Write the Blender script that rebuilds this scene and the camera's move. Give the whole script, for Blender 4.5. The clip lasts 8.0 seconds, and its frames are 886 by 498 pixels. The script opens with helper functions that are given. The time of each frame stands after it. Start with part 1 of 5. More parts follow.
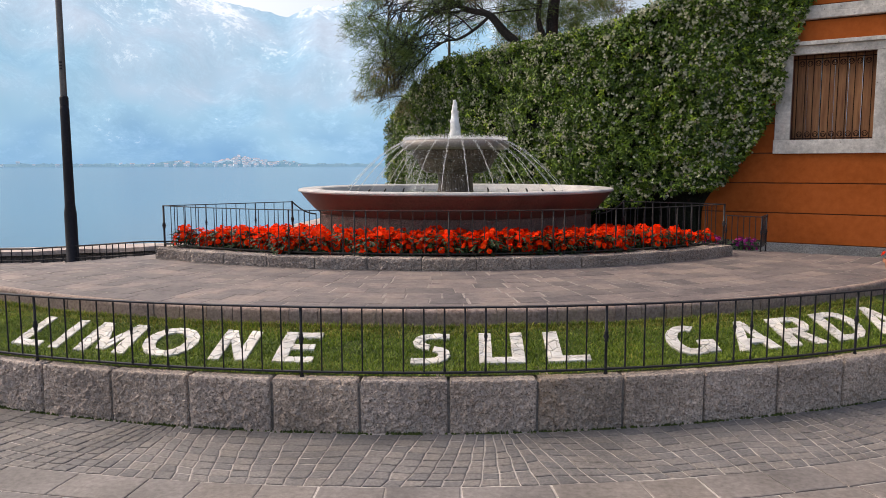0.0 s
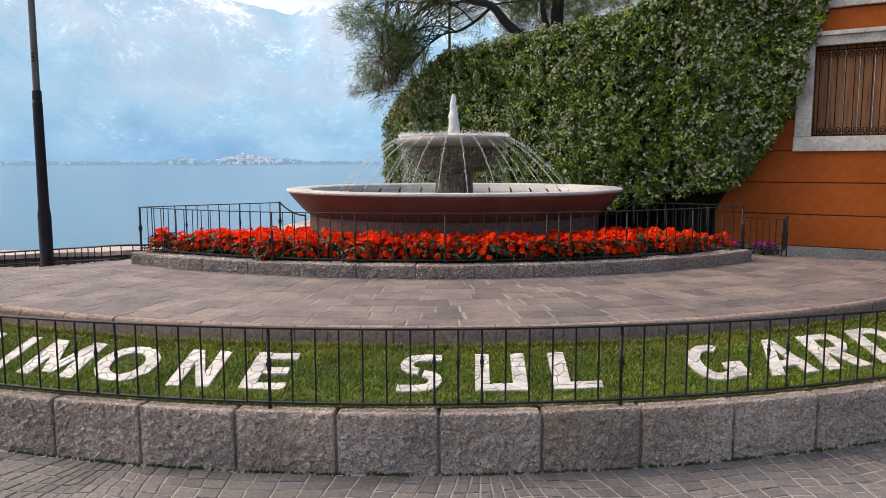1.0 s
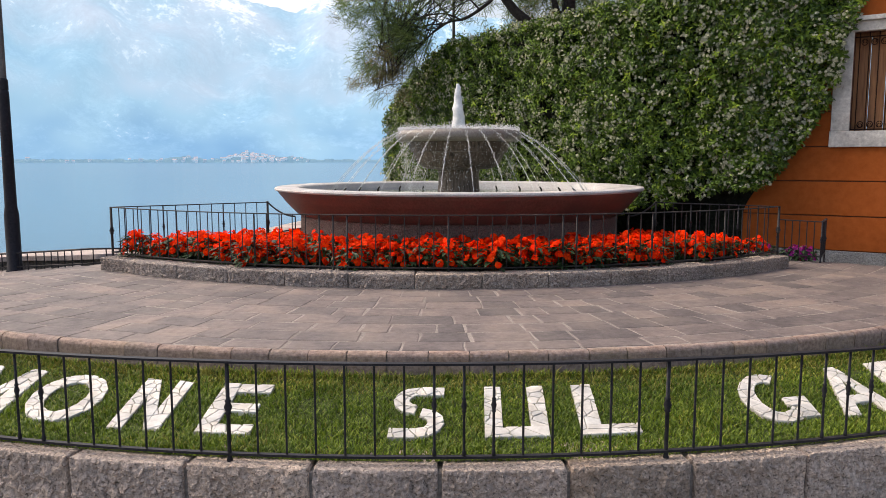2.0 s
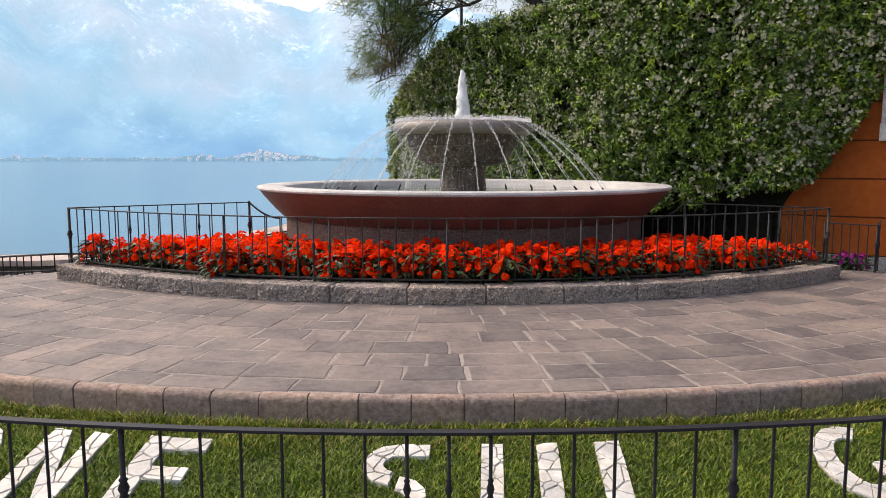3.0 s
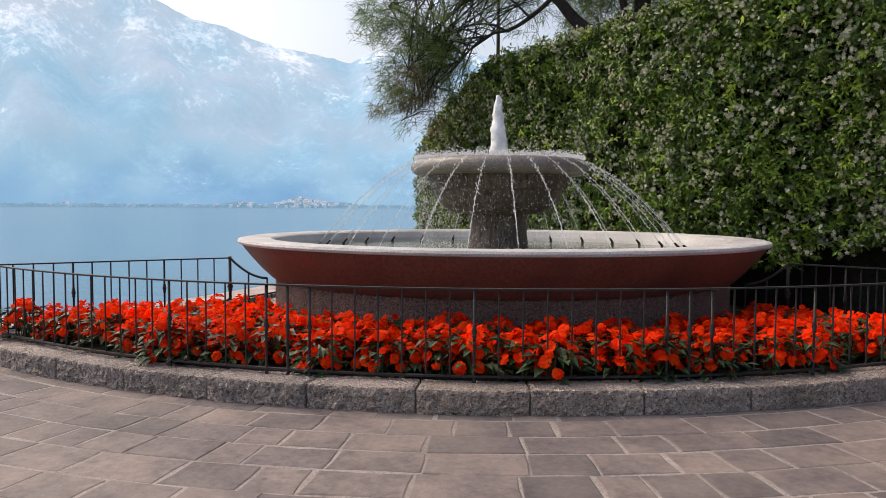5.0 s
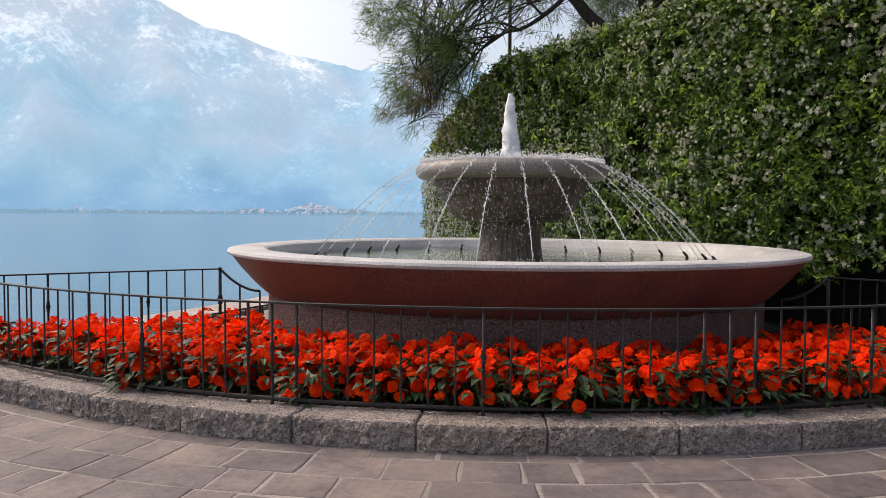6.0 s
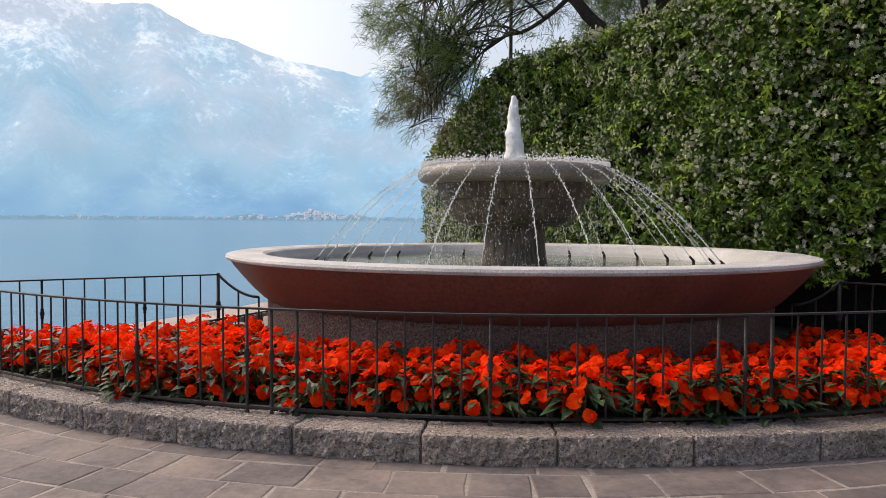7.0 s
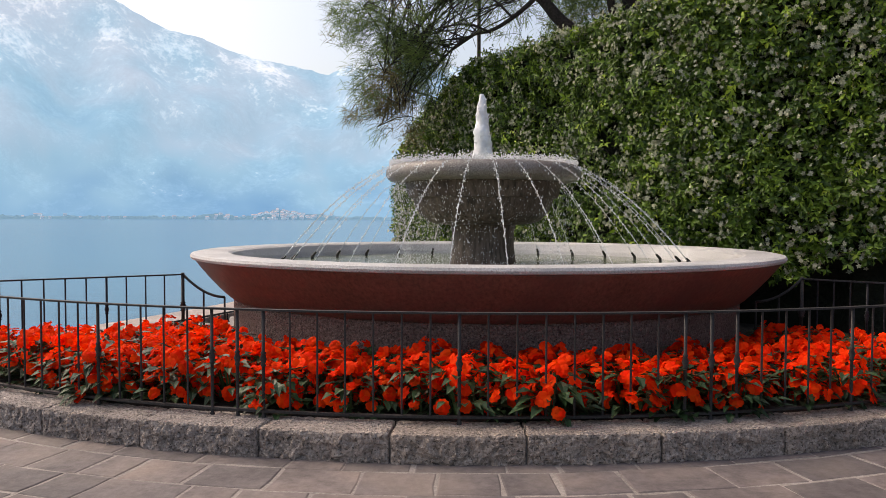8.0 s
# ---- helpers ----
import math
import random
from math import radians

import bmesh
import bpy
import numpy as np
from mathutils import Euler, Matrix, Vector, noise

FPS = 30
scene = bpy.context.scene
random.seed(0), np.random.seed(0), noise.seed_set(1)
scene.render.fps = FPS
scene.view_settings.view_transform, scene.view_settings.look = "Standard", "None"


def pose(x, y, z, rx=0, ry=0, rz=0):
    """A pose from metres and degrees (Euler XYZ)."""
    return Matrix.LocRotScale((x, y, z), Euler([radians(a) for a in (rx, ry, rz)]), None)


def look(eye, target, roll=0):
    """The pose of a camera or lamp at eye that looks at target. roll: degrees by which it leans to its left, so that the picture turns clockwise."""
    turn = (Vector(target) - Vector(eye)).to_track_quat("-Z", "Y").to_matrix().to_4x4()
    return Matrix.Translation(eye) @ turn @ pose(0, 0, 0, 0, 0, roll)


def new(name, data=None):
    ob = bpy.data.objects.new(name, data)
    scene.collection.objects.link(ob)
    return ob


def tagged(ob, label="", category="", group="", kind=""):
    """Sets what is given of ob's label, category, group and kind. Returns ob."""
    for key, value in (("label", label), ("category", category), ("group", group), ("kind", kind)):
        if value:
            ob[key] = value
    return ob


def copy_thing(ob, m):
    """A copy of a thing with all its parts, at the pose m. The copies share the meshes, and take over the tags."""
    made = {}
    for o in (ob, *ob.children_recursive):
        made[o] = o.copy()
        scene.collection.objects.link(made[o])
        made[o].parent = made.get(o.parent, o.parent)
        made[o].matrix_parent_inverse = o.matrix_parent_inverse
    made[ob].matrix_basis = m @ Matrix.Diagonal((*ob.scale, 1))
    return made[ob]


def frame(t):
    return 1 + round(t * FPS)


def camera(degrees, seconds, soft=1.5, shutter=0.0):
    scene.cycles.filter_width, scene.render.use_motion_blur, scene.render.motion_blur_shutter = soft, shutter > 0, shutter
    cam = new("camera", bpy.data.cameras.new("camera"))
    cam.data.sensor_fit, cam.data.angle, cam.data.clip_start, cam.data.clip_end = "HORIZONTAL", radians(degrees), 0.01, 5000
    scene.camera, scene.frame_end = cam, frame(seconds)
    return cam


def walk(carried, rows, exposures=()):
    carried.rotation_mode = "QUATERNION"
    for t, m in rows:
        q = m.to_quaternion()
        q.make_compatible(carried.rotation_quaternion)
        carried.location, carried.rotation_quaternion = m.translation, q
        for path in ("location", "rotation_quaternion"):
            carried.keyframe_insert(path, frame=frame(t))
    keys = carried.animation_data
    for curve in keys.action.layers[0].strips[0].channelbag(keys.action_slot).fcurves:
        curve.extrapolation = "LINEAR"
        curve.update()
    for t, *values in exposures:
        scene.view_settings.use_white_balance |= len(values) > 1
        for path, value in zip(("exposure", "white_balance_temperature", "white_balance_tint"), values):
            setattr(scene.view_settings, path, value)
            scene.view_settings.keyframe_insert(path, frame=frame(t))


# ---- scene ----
cam = camera(61.1, 8.0, soft=0.65)
EXPOSURES = [(0, 0.50, 7100, 12), (1.5, 0.60, 7100, 12), (3, 0.68, 7150, 12), (3.5, 0.56, 7100, 12), (4.5, 0.40, 7050, 12), (6, 0.42, 7050, 12), (8, 0.40, 7150, 12)]
PATH = [
    (0, (0.063, -0.27, 1.55), (0.021, 1.717, 1.329), -0.1),
    (0.5, (0.078, 0.002, 1.534), (0.03, 1.989, 1.311), -0.1),
    (1, (0.122, 0.329, 1.557), (0.07, 2.316, 1.33), -0.1),
    (1.5, (0.103, 0.703, 1.537), (0.048, 2.689, 1.308), 0.0),
    (1.7, (0.098, 0.855, 1.539), (0.04, 2.841, 1.309), -0.0),
    (3, (0.184, 1.957, 1.504), (0.088, 3.941, 1.269), 0.0),
    (3.5, (0.197, 2.392, 1.498), (0.059, 4.377, 1.298), 0.0),
    (4, (0.211, 2.786, 1.502), (0.059, 4.774, 1.346), 0.1),
    (4.5, (0.181, 3.156, 1.495), (0.011, 5.145, 1.368), 0.2),
    (6, (0.14, 3.931, 1.501), (-0.081, 5.916, 1.409), 0.4),
    (6.5, (0.112, 4.005, 1.493), (-0.095, 5.993, 1.41), 0.4),
    (7, (0.102, 4.03, 1.491), (-0.116, 6.016, 1.414), 0.3),
    (7.5, (0.1, 4.05, 1.487), (-0.075, 6.041, 1.408), 0.1),
    (8, (0.103, 4.05, 1.487), (-0.033, 6.044, 1.408), 0.2),
]
walk(cam, [(t, look(eye, target, roll)) for t, eye, target, roll in PATH], EXPOSURES)

# world, sun and exposure
world = bpy.data.worlds.new("sky")
scene.world = world
world.use_nodes = True
wn = world.node_tree.nodes
sky = wn.new("ShaderNodeTexSky")
sky.sky_type = "NISHITA"
sky.sun_disc = False
SUN_EL, SUN_AZ = 49.0, -68.0
sky.sun_elevation, sky.sun_rotation = radians(SUN_EL), radians(SUN_AZ)
sky.air_density, sky.dust_density, sky.ozone_density = 1.0, 5.5, 1.0
world.node_tree.links.new(sky.outputs[0], wn["Background"].inputs[0])
wn["Background"].inputs[1].default_value = 0.175
sun = new("sun", bpy.data.lights.new("sun", "SUN"))
sun.data.energy, sun.data.angle, sun.data.color = 0.6, radians(60), (1.0, 0.95, 0.88)
sa, se = radians(SUN_AZ), radians(SUN_EL)
sun.matrix_world = look((math.sin(sa) * math.cos(se) * 50, math.cos(sa) * math.cos(se) * 50, math.sin(se) * 50), (0, 0, 0))


# ---- materials ----
def socket(nt, kind, **inputs):
    n = nt.nodes.new(kind)
    for k, v in inputs.items():
        n.inputs[k.replace("_", " ")].default_value = v
    return n


def ramp(nt, source, stops):
    n = nt.nodes.new("ShaderNodeValToRGB")
    el = n.color_ramp.elements
    while len(el) < len(stops):
        el.new(0.5)
    for e, (p, c) in zip(el, stops):
        e.position, e.color = p, (*c, 1)
    nt.links.new(source, n.inputs[0])
    return n.outputs[0]


def mixed(nt, fac, a, b, mode="MIX"):
    n = nt.nodes.new("ShaderNodeMix")
    n.data_type, n.blend_type = "RGBA", mode
    for sock, v in ((n.inputs[0], fac), (n.inputs[6], a), (n.inputs[7], b)):
        if isinstance(v, (int, float)):
            sock.default_value = v
        elif isinstance(v, tuple):
            sock.default_value = (*v, 1)
        else:
            nt.links.new(v, sock)
    return n.outputs[2]


def surface(name, dark, light, grain=60.0, stain=2.5, rough=0.8, bump=0.3, bump_scale=80.0, bump_depth=0.01, metal=0.0,
            tint=None, tint_amount=0.0, random_value=0.0, random_island=False, speckle=None, stretch=(1, 1, 1), spec=0.5, clear=0.0):
    """Grain between two colours, large stains, optional dark speckles, relief, and a spread of value from piece to piece."""
    m = bpy.data.materials.new(name)
    m.use_nodes = True
    nt = m.node_tree
    b = nt.nodes["Principled BSDF"]
    geo = nt.nodes.new("ShaderNodeNewGeometry")
    mp = nt.nodes.new("ShaderNodeMapping")
    mp.inputs["Scale"].default_value = stretch
    nt.links.new(geo.outputs["Position"], mp.inputs[0])
    pos = mp.outputs[0]
    fine = socket(nt, "ShaderNodeTexNoise", Scale=grain, Detail=4.0, Roughness=0.65)
    big = socket(nt, "ShaderNodeTexNoise", Scale=stain, Detail=3.0)
    rel = socket(nt, "ShaderNodeTexNoise", Scale=bump_scale, Detail=5.0, Roughness=0.6)
    for n in (fine, big, rel):
        nt.links.new(pos, n.inputs["Vector"])
    col = ramp(nt, fine.outputs[0], [(0.32, dark), (0.68, light)])
    shade = ramp(nt, big.outputs[0], [(0.3, (0.72, 0.72, 0.72)), (0.7, (1.15, 1.15, 1.15))])
    col = mixed(nt, 1.0, col, shade, "MULTIPLY")
    if tint:
        col = mixed(nt, ramp(nt, big.outputs[0], [(0.45, (0, 0, 0)), (0.7, (tint_amount,) * 3)]), col, tint)
    if speckle:
        vor = socket(nt, "ShaderNodeTexNoise", Scale=speckle[0], Detail=2.0)
        nt.links.new(pos, vor.inputs["Vector"])
        col = mixed(nt, ramp(nt, vor.outputs[0], [(speckle[1], (0, 0, 0)), (speckle[1] + 0.06, (0.8, 0.8, 0.8))]), col, speckle[2])
    if random_value:
        if random_island:
            rv = geo.outputs["Random Per Island"]
        else:
            rv = nt.nodes.new("ShaderNodeObjectInfo").outputs["Random"]
        lo, hi = 1 - random_value, 1 + random_value
        col = mixed(nt, 1.0, col, ramp(nt, rv, [(0.0, (lo, lo * 1.03, lo * 1.06)), (0.5, (1, 1, 1)), (1.0, (hi, hi * 0.97, hi * 0.92))]), "MULTIPLY")
    nt.links.new(col, b.inputs["Base Color"])
    b.inputs["Roughness"].default_value, b.inputs["Metallic"].default_value = rough, metal
    b.inputs["Specular IOR Level"].default_value = spec
    b.inputs["Coat Weight"].default_value = clear
    bp = socket(nt, "ShaderNodeBump", Strength=bump, Distance=bump_depth)
    nt.links.new(rel.outputs[0], bp.inputs["Height"])
    nt.links.new(bp.outputs[0], b.inputs["Normal"])
    return m


def leafy(name, dark, light, rough=0.45, through_light=0.15, spec=0.4):
    """Leaves and petals: colour by island, a little light through them."""
    m = bpy.data.materials.new(name)
    m.use_nodes = True
    nt = m.node_tree
    b = nt.nodes["Principled BSDF"]
    geo = nt.nodes.new("ShaderNodeNewGeometry")
    col = ramp(nt, geo.outputs["Random Per Island"], [(0.0, dark), (0.6, tuple((a + c) / 2 for a, c in zip(dark, light))), (1.0, light)])
    n = socket(nt, "ShaderNodeTexNoise", Scale=3.0, Detail=3.0)
    nt.links.new(geo.outputs["Position"], n.inputs["Vector"])
    col = mixed(nt, 1.0, col, ramp(nt, n.outputs[0], [(0.3, (0.75, 0.78, 0.8)), (0.7, (1.2, 1.15, 1.0))]), "MULTIPLY")
    nt.links.new(col, b.inputs["Base Color"])
    b.inputs["Roughness"].default_value, b.inputs["Specular IOR Level"].default_value = rough, spec
    tr = nt.nodes.new("ShaderNodeBsdfTranslucent")
    nt.links.new(col, tr.inputs[0])
    mx = nt.nodes.new("ShaderNodeMixShader")
    mx.inputs[0].default_value = through_light
    nt.links.new(b.outputs[0], mx.inputs[1])
    nt.links.new(tr.outputs[0], mx.inputs[2])
    nt.links.new(mx.outputs[0], nt.nodes["Material Output"].inputs[0])
    return m


# dark speckles: mineral grains, and the shade in tooled pits put into the colour
GRANITE_STONE = dict(grain=75, stain=1.8, rough=0.95, bump=0.8, bump_scale=48, bump_depth=0.05, random_value=0.08, speckle=(72, 0.61, (0.13, 0.105, 0.09)), spec=0.25)
GRANITE = surface("granite", (0.31, 0.252, 0.218), (0.735, 0.62, 0.548), **GRANITE_STONE)
GRANITE_RUST = surface("granite_with_rust", (0.31, 0.248, 0.200), (0.72, 0.585, 0.49), tint=(0.26, 0.15, 0.07), tint_amount=0.45, **GRANITE_STONE)
GRANITE_TOP = surface("granite_pale", (0.29, 0.24, 0.21), (0.70, 0.60, 0.54), 80, 2.2, 0.95, 1.0, 52, 0.055, random_value=0.1, speckle=(85, 0.595, (0.10, 0.083, 0.073)), spec=0.25)
GRANITE_BASE = surface("granite_base", (0.11, 0.075, 0.066), (0.31, 0.222, 0.195), 90, 2.0, 0.95, 1.0, 60, 0.05, speckle=(110, 0.60, (0.05, 0.035, 0.03)), spec=0.25)
PORPHYRY = surface("porphyry_paving", (0.100, 0.083, 0.083), (0.180, 0.152, 0.151), 25, 3.0, 0.72, 0.6, 30, 0.006, random_value=0.3, tint=(0.22, 0.175, 0.14), tint_amount=0.4)
MORTAR = surface("mortar", (0.33, 0.30, 0.28), (0.52, 0.48, 0.445), 90, 2.5, 0.95, 0.5, 60, 0.006)
TERRACE_MORTAR = surface("terrace_mortar", (0.19, 0.168, 0.152), (0.35, 0.312, 0.287), 90, 2.5, 0.95, 0.5, 60, 0.006)
LETTER_MORTAR = surface("letter_mortar", (0.26, 0.25, 0.225), (0.43, 0.41, 0.375), 60, 3.0, 0.95, 0.4, 60, 0.004)
KERB = surface("porphyry_kerb", (0.185, 0.125, 0.105), (0.40, 0.30, 0.262), 40, 4.0, 0.8, 0.6, 50, 0.01, random_value=0.12, tint=(0.12, 0.10, 0.06), tint_amount=0.5)
SETT = surface("porphyry_sett", (0.095, 0.090, 0.089), (0.20, 0.187, 0.182), 50, 2.0, 0.7, 0.6, 40, 0.008, random_value=0.2)
SETT_FAR = surface("porphyry_sett_far", (0.095, 0.090, 0.089), (0.20, 0.187, 0.182), 50, 2.0, 0.7, 0.6, 40, 0.008, random_value=0.2, random_island=True)
SLAB = surface("road_slab", (0.125, 0.113, 0.107), (0.215, 0.196, 0.187), 30, 2.5, 0.7, 0.5, 30, 0.006, random_value=0.12)
SLAB_FAR = surface("road_slab_outer", (0.125, 0.113, 0.107), (0.215, 0.196, 0.187), 30, 2.5, 0.7, 0.5, 30, 0.006, random_value=0.12, random_island=True)
GROUND = surface("road_bed", (0.15, 0.135, 0.125), (0.34, 0.31, 0.28), 60, 0.8, 0.95, 0.5, 60, 0.01)
IRON = surface("black_iron", (0.012, 0.012, 0.016), (0.03, 0.03, 0.036), 90, 6.0, 0.55, 0.25, 150, 0.001, spec=0.2)
SOIL = surface("soil", (0.012, 0.009, 0.007), (0.05, 0.038, 0.028), 60, 3.0, 1.0, 1.0, 50, 0.02)
TURF = surface("turf", (0.025, 0.04, 0.007), (0.085, 0.12, 0.018), 60, 4.0, 1.0, 1.0, 60, 0.02)
RED_STONE = surface("oxblood_stone", (0.105, 0.045, 0.036), (0.225, 0.098, 0.076), 60, 2.2, 0.5, 0.35, 90, 0.003, tint=(0.075, 0.036, 0.032), tint_amount=0.75, stretch=(1, 1, 0.5))
RIM_STONE = surface("rim_stone", (0.36, 0.357, 0.355), (0.61, 0.605, 0.605), 110, 2.0, 0.75, 0.9, 110, 0.006, speckle=(150, 0.60, (0.27, 0.25, 0.235)))
WET_STONE = surface("wet_stone", (0.045, 0.034, 0.026), (0.205, 0.158, 0.124), 40, 5.0, 0.5, 0.9, 50, 0.015, tint=(0.04, 0.027, 0.019), tint_amount=0.9, stretch=(1, 1, 0.16), spec=0.3)
LIP_STONE = surface("wet_lip_stone", (0.10, 0.083, 0.072), (0.38, 0.35, 0.32), 120, 6.0, 0.45, 1.0, 90, 0.012, tint=(0.13, 0.095, 0.07), tint_amount=0.6, clear=0.3)
STUCCO = surface("orange_stucco", (0.36, 0.083, 0.014), (0.45, 0.113, 0.022), 14, 0.9, 0.9, 0.4, 120, 0.003, spec=0.2, tint=(0.32, 0.085, 0.022), tint_amount=0.5)
# stucco darkened for the shadow in the grooves between the courses
GROOVE = surface("stucco_joint_shadow", (0.10, 0.035, 0.015), (0.15, 0.05, 0.02), 30, 2.0, 0.95, 0.2, 90, 0.003)
TRIM = surface("white_stone_trim", (0.42, 0.40, 0.37), (0.66, 0.63, 0.58), 25, 5.0, 0.8, 0.5, 50, 0.006, speckle=(22, 0.69, (0.22, 0.19, 0.16)))
RUSTY = surface("rusted_iron", (0.016, 0.010, 0.008), (0.05, 0.026, 0.018), 90, 8.0, 0.95, 0.4, 120, 0.002, spec=0.05)
WORN_IRON = surface("weathered_iron", (0.018, 0.017, 0.018), (0.05, 0.045, 0.044), 120, 8.0, 0.6, 0.3, 150, 0.001, spec=0.3)
WOOD = surface("varnished_wood", (0.20, 0.075, 0.026), (0.46, 0.215, 0.085), 9, 1.5, 0.6, 0.3, 30, 0.003, stretch=(3, 3, 0.25))
PLINTH = surface("grey_plinth", (0.16, 0.16, 0.16), (0.40, 0.40, 0.39), 70, 2.0, 0.95, 1.0, 45, 0.03)
PINK_STONE = surface("pink_coping", (0.29, 0.235, 0.215), (0.47, 0.40, 0.365), 40, 3.0, 0.8, 0.4, 40, 0.006)
DARK_PEBBLE = surface("dark_rubble", (0.05, 0.045, 0.042), (0.20, 0.18, 0.165), 40, 3.0, 0.95, 1.0, 30, 0.03)
MARBLE = surface("white_broken_marble", (0.46, 0.45, 0.43), (0.66, 0.65, 0.62), 18, 6.0, 0.7, 0.3, 40, 0.004, random_value=0.08)
BARK = surface("dark_bark", (0.012, 0.010, 0.009), (0.05, 0.042, 0.036), 40, 3.0, 0.95, 1.0, 30, 0.02)
POLE_PAINT = surface("dark_pole_paint", (0.010, 0.010, 0.015), (0.022, 0.021, 0.028), 40, 4.0, 0.55, 0.15, 90, 0.001, spec=0.2)
POLE_GREY = surface("grey_pole_metal", (0.10, 0.095, 0.095), (0.17, 0.16, 0.155), 40, 4.0, 0.5, 0.15, 90, 0.001, metal=0.5)
BRONZE = surface("dark_bronze", (0.02, 0.018, 0.015), (0.05, 0.045, 0.04), 60, 5.0, 0.4, 0.2, 90, 0.001, metal=0.6)
# near-black: the hedge's inner shade put into the colour
HEDGE_CORE = surface("hedge_inner_shade", (0.002, 0.004, 0.001), (0.010, 0.014, 0.004), 25, 3.0, 1.0, 1.0, 20, 0.05)
TERRACOTTA = surface("terracotta", (0.28, 0.11, 0.06), (0.38, 0.17, 0.10), 30, 5.0, 0.85, 0.3, 60, 0.003)
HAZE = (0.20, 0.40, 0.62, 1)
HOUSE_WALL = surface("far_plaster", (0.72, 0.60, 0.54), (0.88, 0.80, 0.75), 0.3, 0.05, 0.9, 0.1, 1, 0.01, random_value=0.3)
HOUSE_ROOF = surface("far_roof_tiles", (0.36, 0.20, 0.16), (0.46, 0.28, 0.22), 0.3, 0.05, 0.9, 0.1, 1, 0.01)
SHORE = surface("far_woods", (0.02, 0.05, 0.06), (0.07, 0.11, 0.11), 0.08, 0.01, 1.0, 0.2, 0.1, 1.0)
# haze over the far shore, painted on as an even blue glow
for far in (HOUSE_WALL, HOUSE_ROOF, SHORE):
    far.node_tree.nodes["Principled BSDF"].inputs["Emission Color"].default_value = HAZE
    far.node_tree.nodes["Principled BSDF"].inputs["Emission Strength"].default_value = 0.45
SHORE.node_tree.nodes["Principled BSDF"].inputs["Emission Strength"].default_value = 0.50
JASMINE_LEAF = leafy("jasmine_leaf", (0.012, 0.036, 0.006), (0.17, 0.285, 0.038), 0.36, 0.15, 0.3)
JASMINE_YOUNG = leafy("jasmine_young_leaf", (0.20, 0.34, 0.036), (0.42, 0.55, 0.075), 0.42, 0.3, 0.3)
JASMINE_FLOWER = leafy("jasmine_flower", (0.31, 0.33, 0.245), (0.55, 0.56, 0.445), 0.7, 0.2, 0.1)
PETAL = leafy("scarlet_petal", (0.95, 0.022, 0.003), (1.0, 0.085, 0.008), 0.7, 0.4, 0.06)
BED_LEAF = leafy("impatiens_leaf", (0.010, 0.030, 0.011), (0.050, 0.100, 0.038), 0.45, 0.1, 0.35)
MAGENTA = leafy("magenta_petal", (0.35, 0.01, 0.22), (0.55, 0.03, 0.38), 0.55, 0.25)
GRASS = leafy("grass_blade", (0.050, 0.105, 0.008), (0.23, 0.32, 0.034), 0.6, 0.3)
GRASS_DRY = leafy("dry_grass_blade", (0.15, 0.15, 0.025), (0.36, 0.35, 0.08), 0.7, 0.25)
TAMARISK = leafy("tamarisk_needles", (0.06, 0.11, 0.028), (0.22, 0.31, 0.085), 0.6, 0.4)
TAMARISK_DRY = leafy("tamarisk_dry_needles", (0.13, 0.12, 0.04), (0.27, 0.21, 0.08), 0.6, 0.35)


def water_material(name, colour, rough, relief, scale, stretch, clear=0.0):
    m = bpy.data.materials.new(name)
    m.use_nodes = True
    nt = m.node_tree
    b = nt.nodes["Principled BSDF"]
    b.inputs["Base Color"].default_value = (*colour, 1)
    b.inputs["Roughness"].default_value, b.inputs["IOR"].default_value = rough, 1.33
    b.inputs["Transmission Weight"].default_value = clear
    geo = nt.nodes.new("ShaderNodeNewGeometry")
    mp = nt.nodes.new("ShaderNodeMapping")
    mp.inputs["Scale"].default_value = stretch
    nt.links.new(geo.outputs["Position"], mp.inputs[0])
    n = socket(nt, "ShaderNodeTexNoise", Scale=scale, Detail=4.0)
    nt.links.new(mp.outputs[0], n.inputs["Vector"])
    bp = socket(nt, "ShaderNodeBump", Strength=relief, Distance=0.05)
    nt.links.new(n.outputs[0], bp.inputs["Height"])
    nt.links.new(bp.outputs[0], b.inputs["Normal"])
    return m


LAKE = water_material("lake_water", (0.044, 0.128, 0.208), 0.15, 0.5, 0.6, (0.07, 1.0, 1.0))
POOL = water_material("pool_water", (0.16, 0.19, 0.13), 0.05, 0.6, 9.0, (1, 1, 1))
DROPS = water_material("falling_water", (0.92, 0.95, 0.97), 0.12, 0.2, 60, (1, 1, 1), 0.35)
FOAM = surface("white_foam", (0.80, 0.83, 0.86), (0.92, 0.94, 0.96), 60, 9, 0.5, 0.6, 60, 0.01)


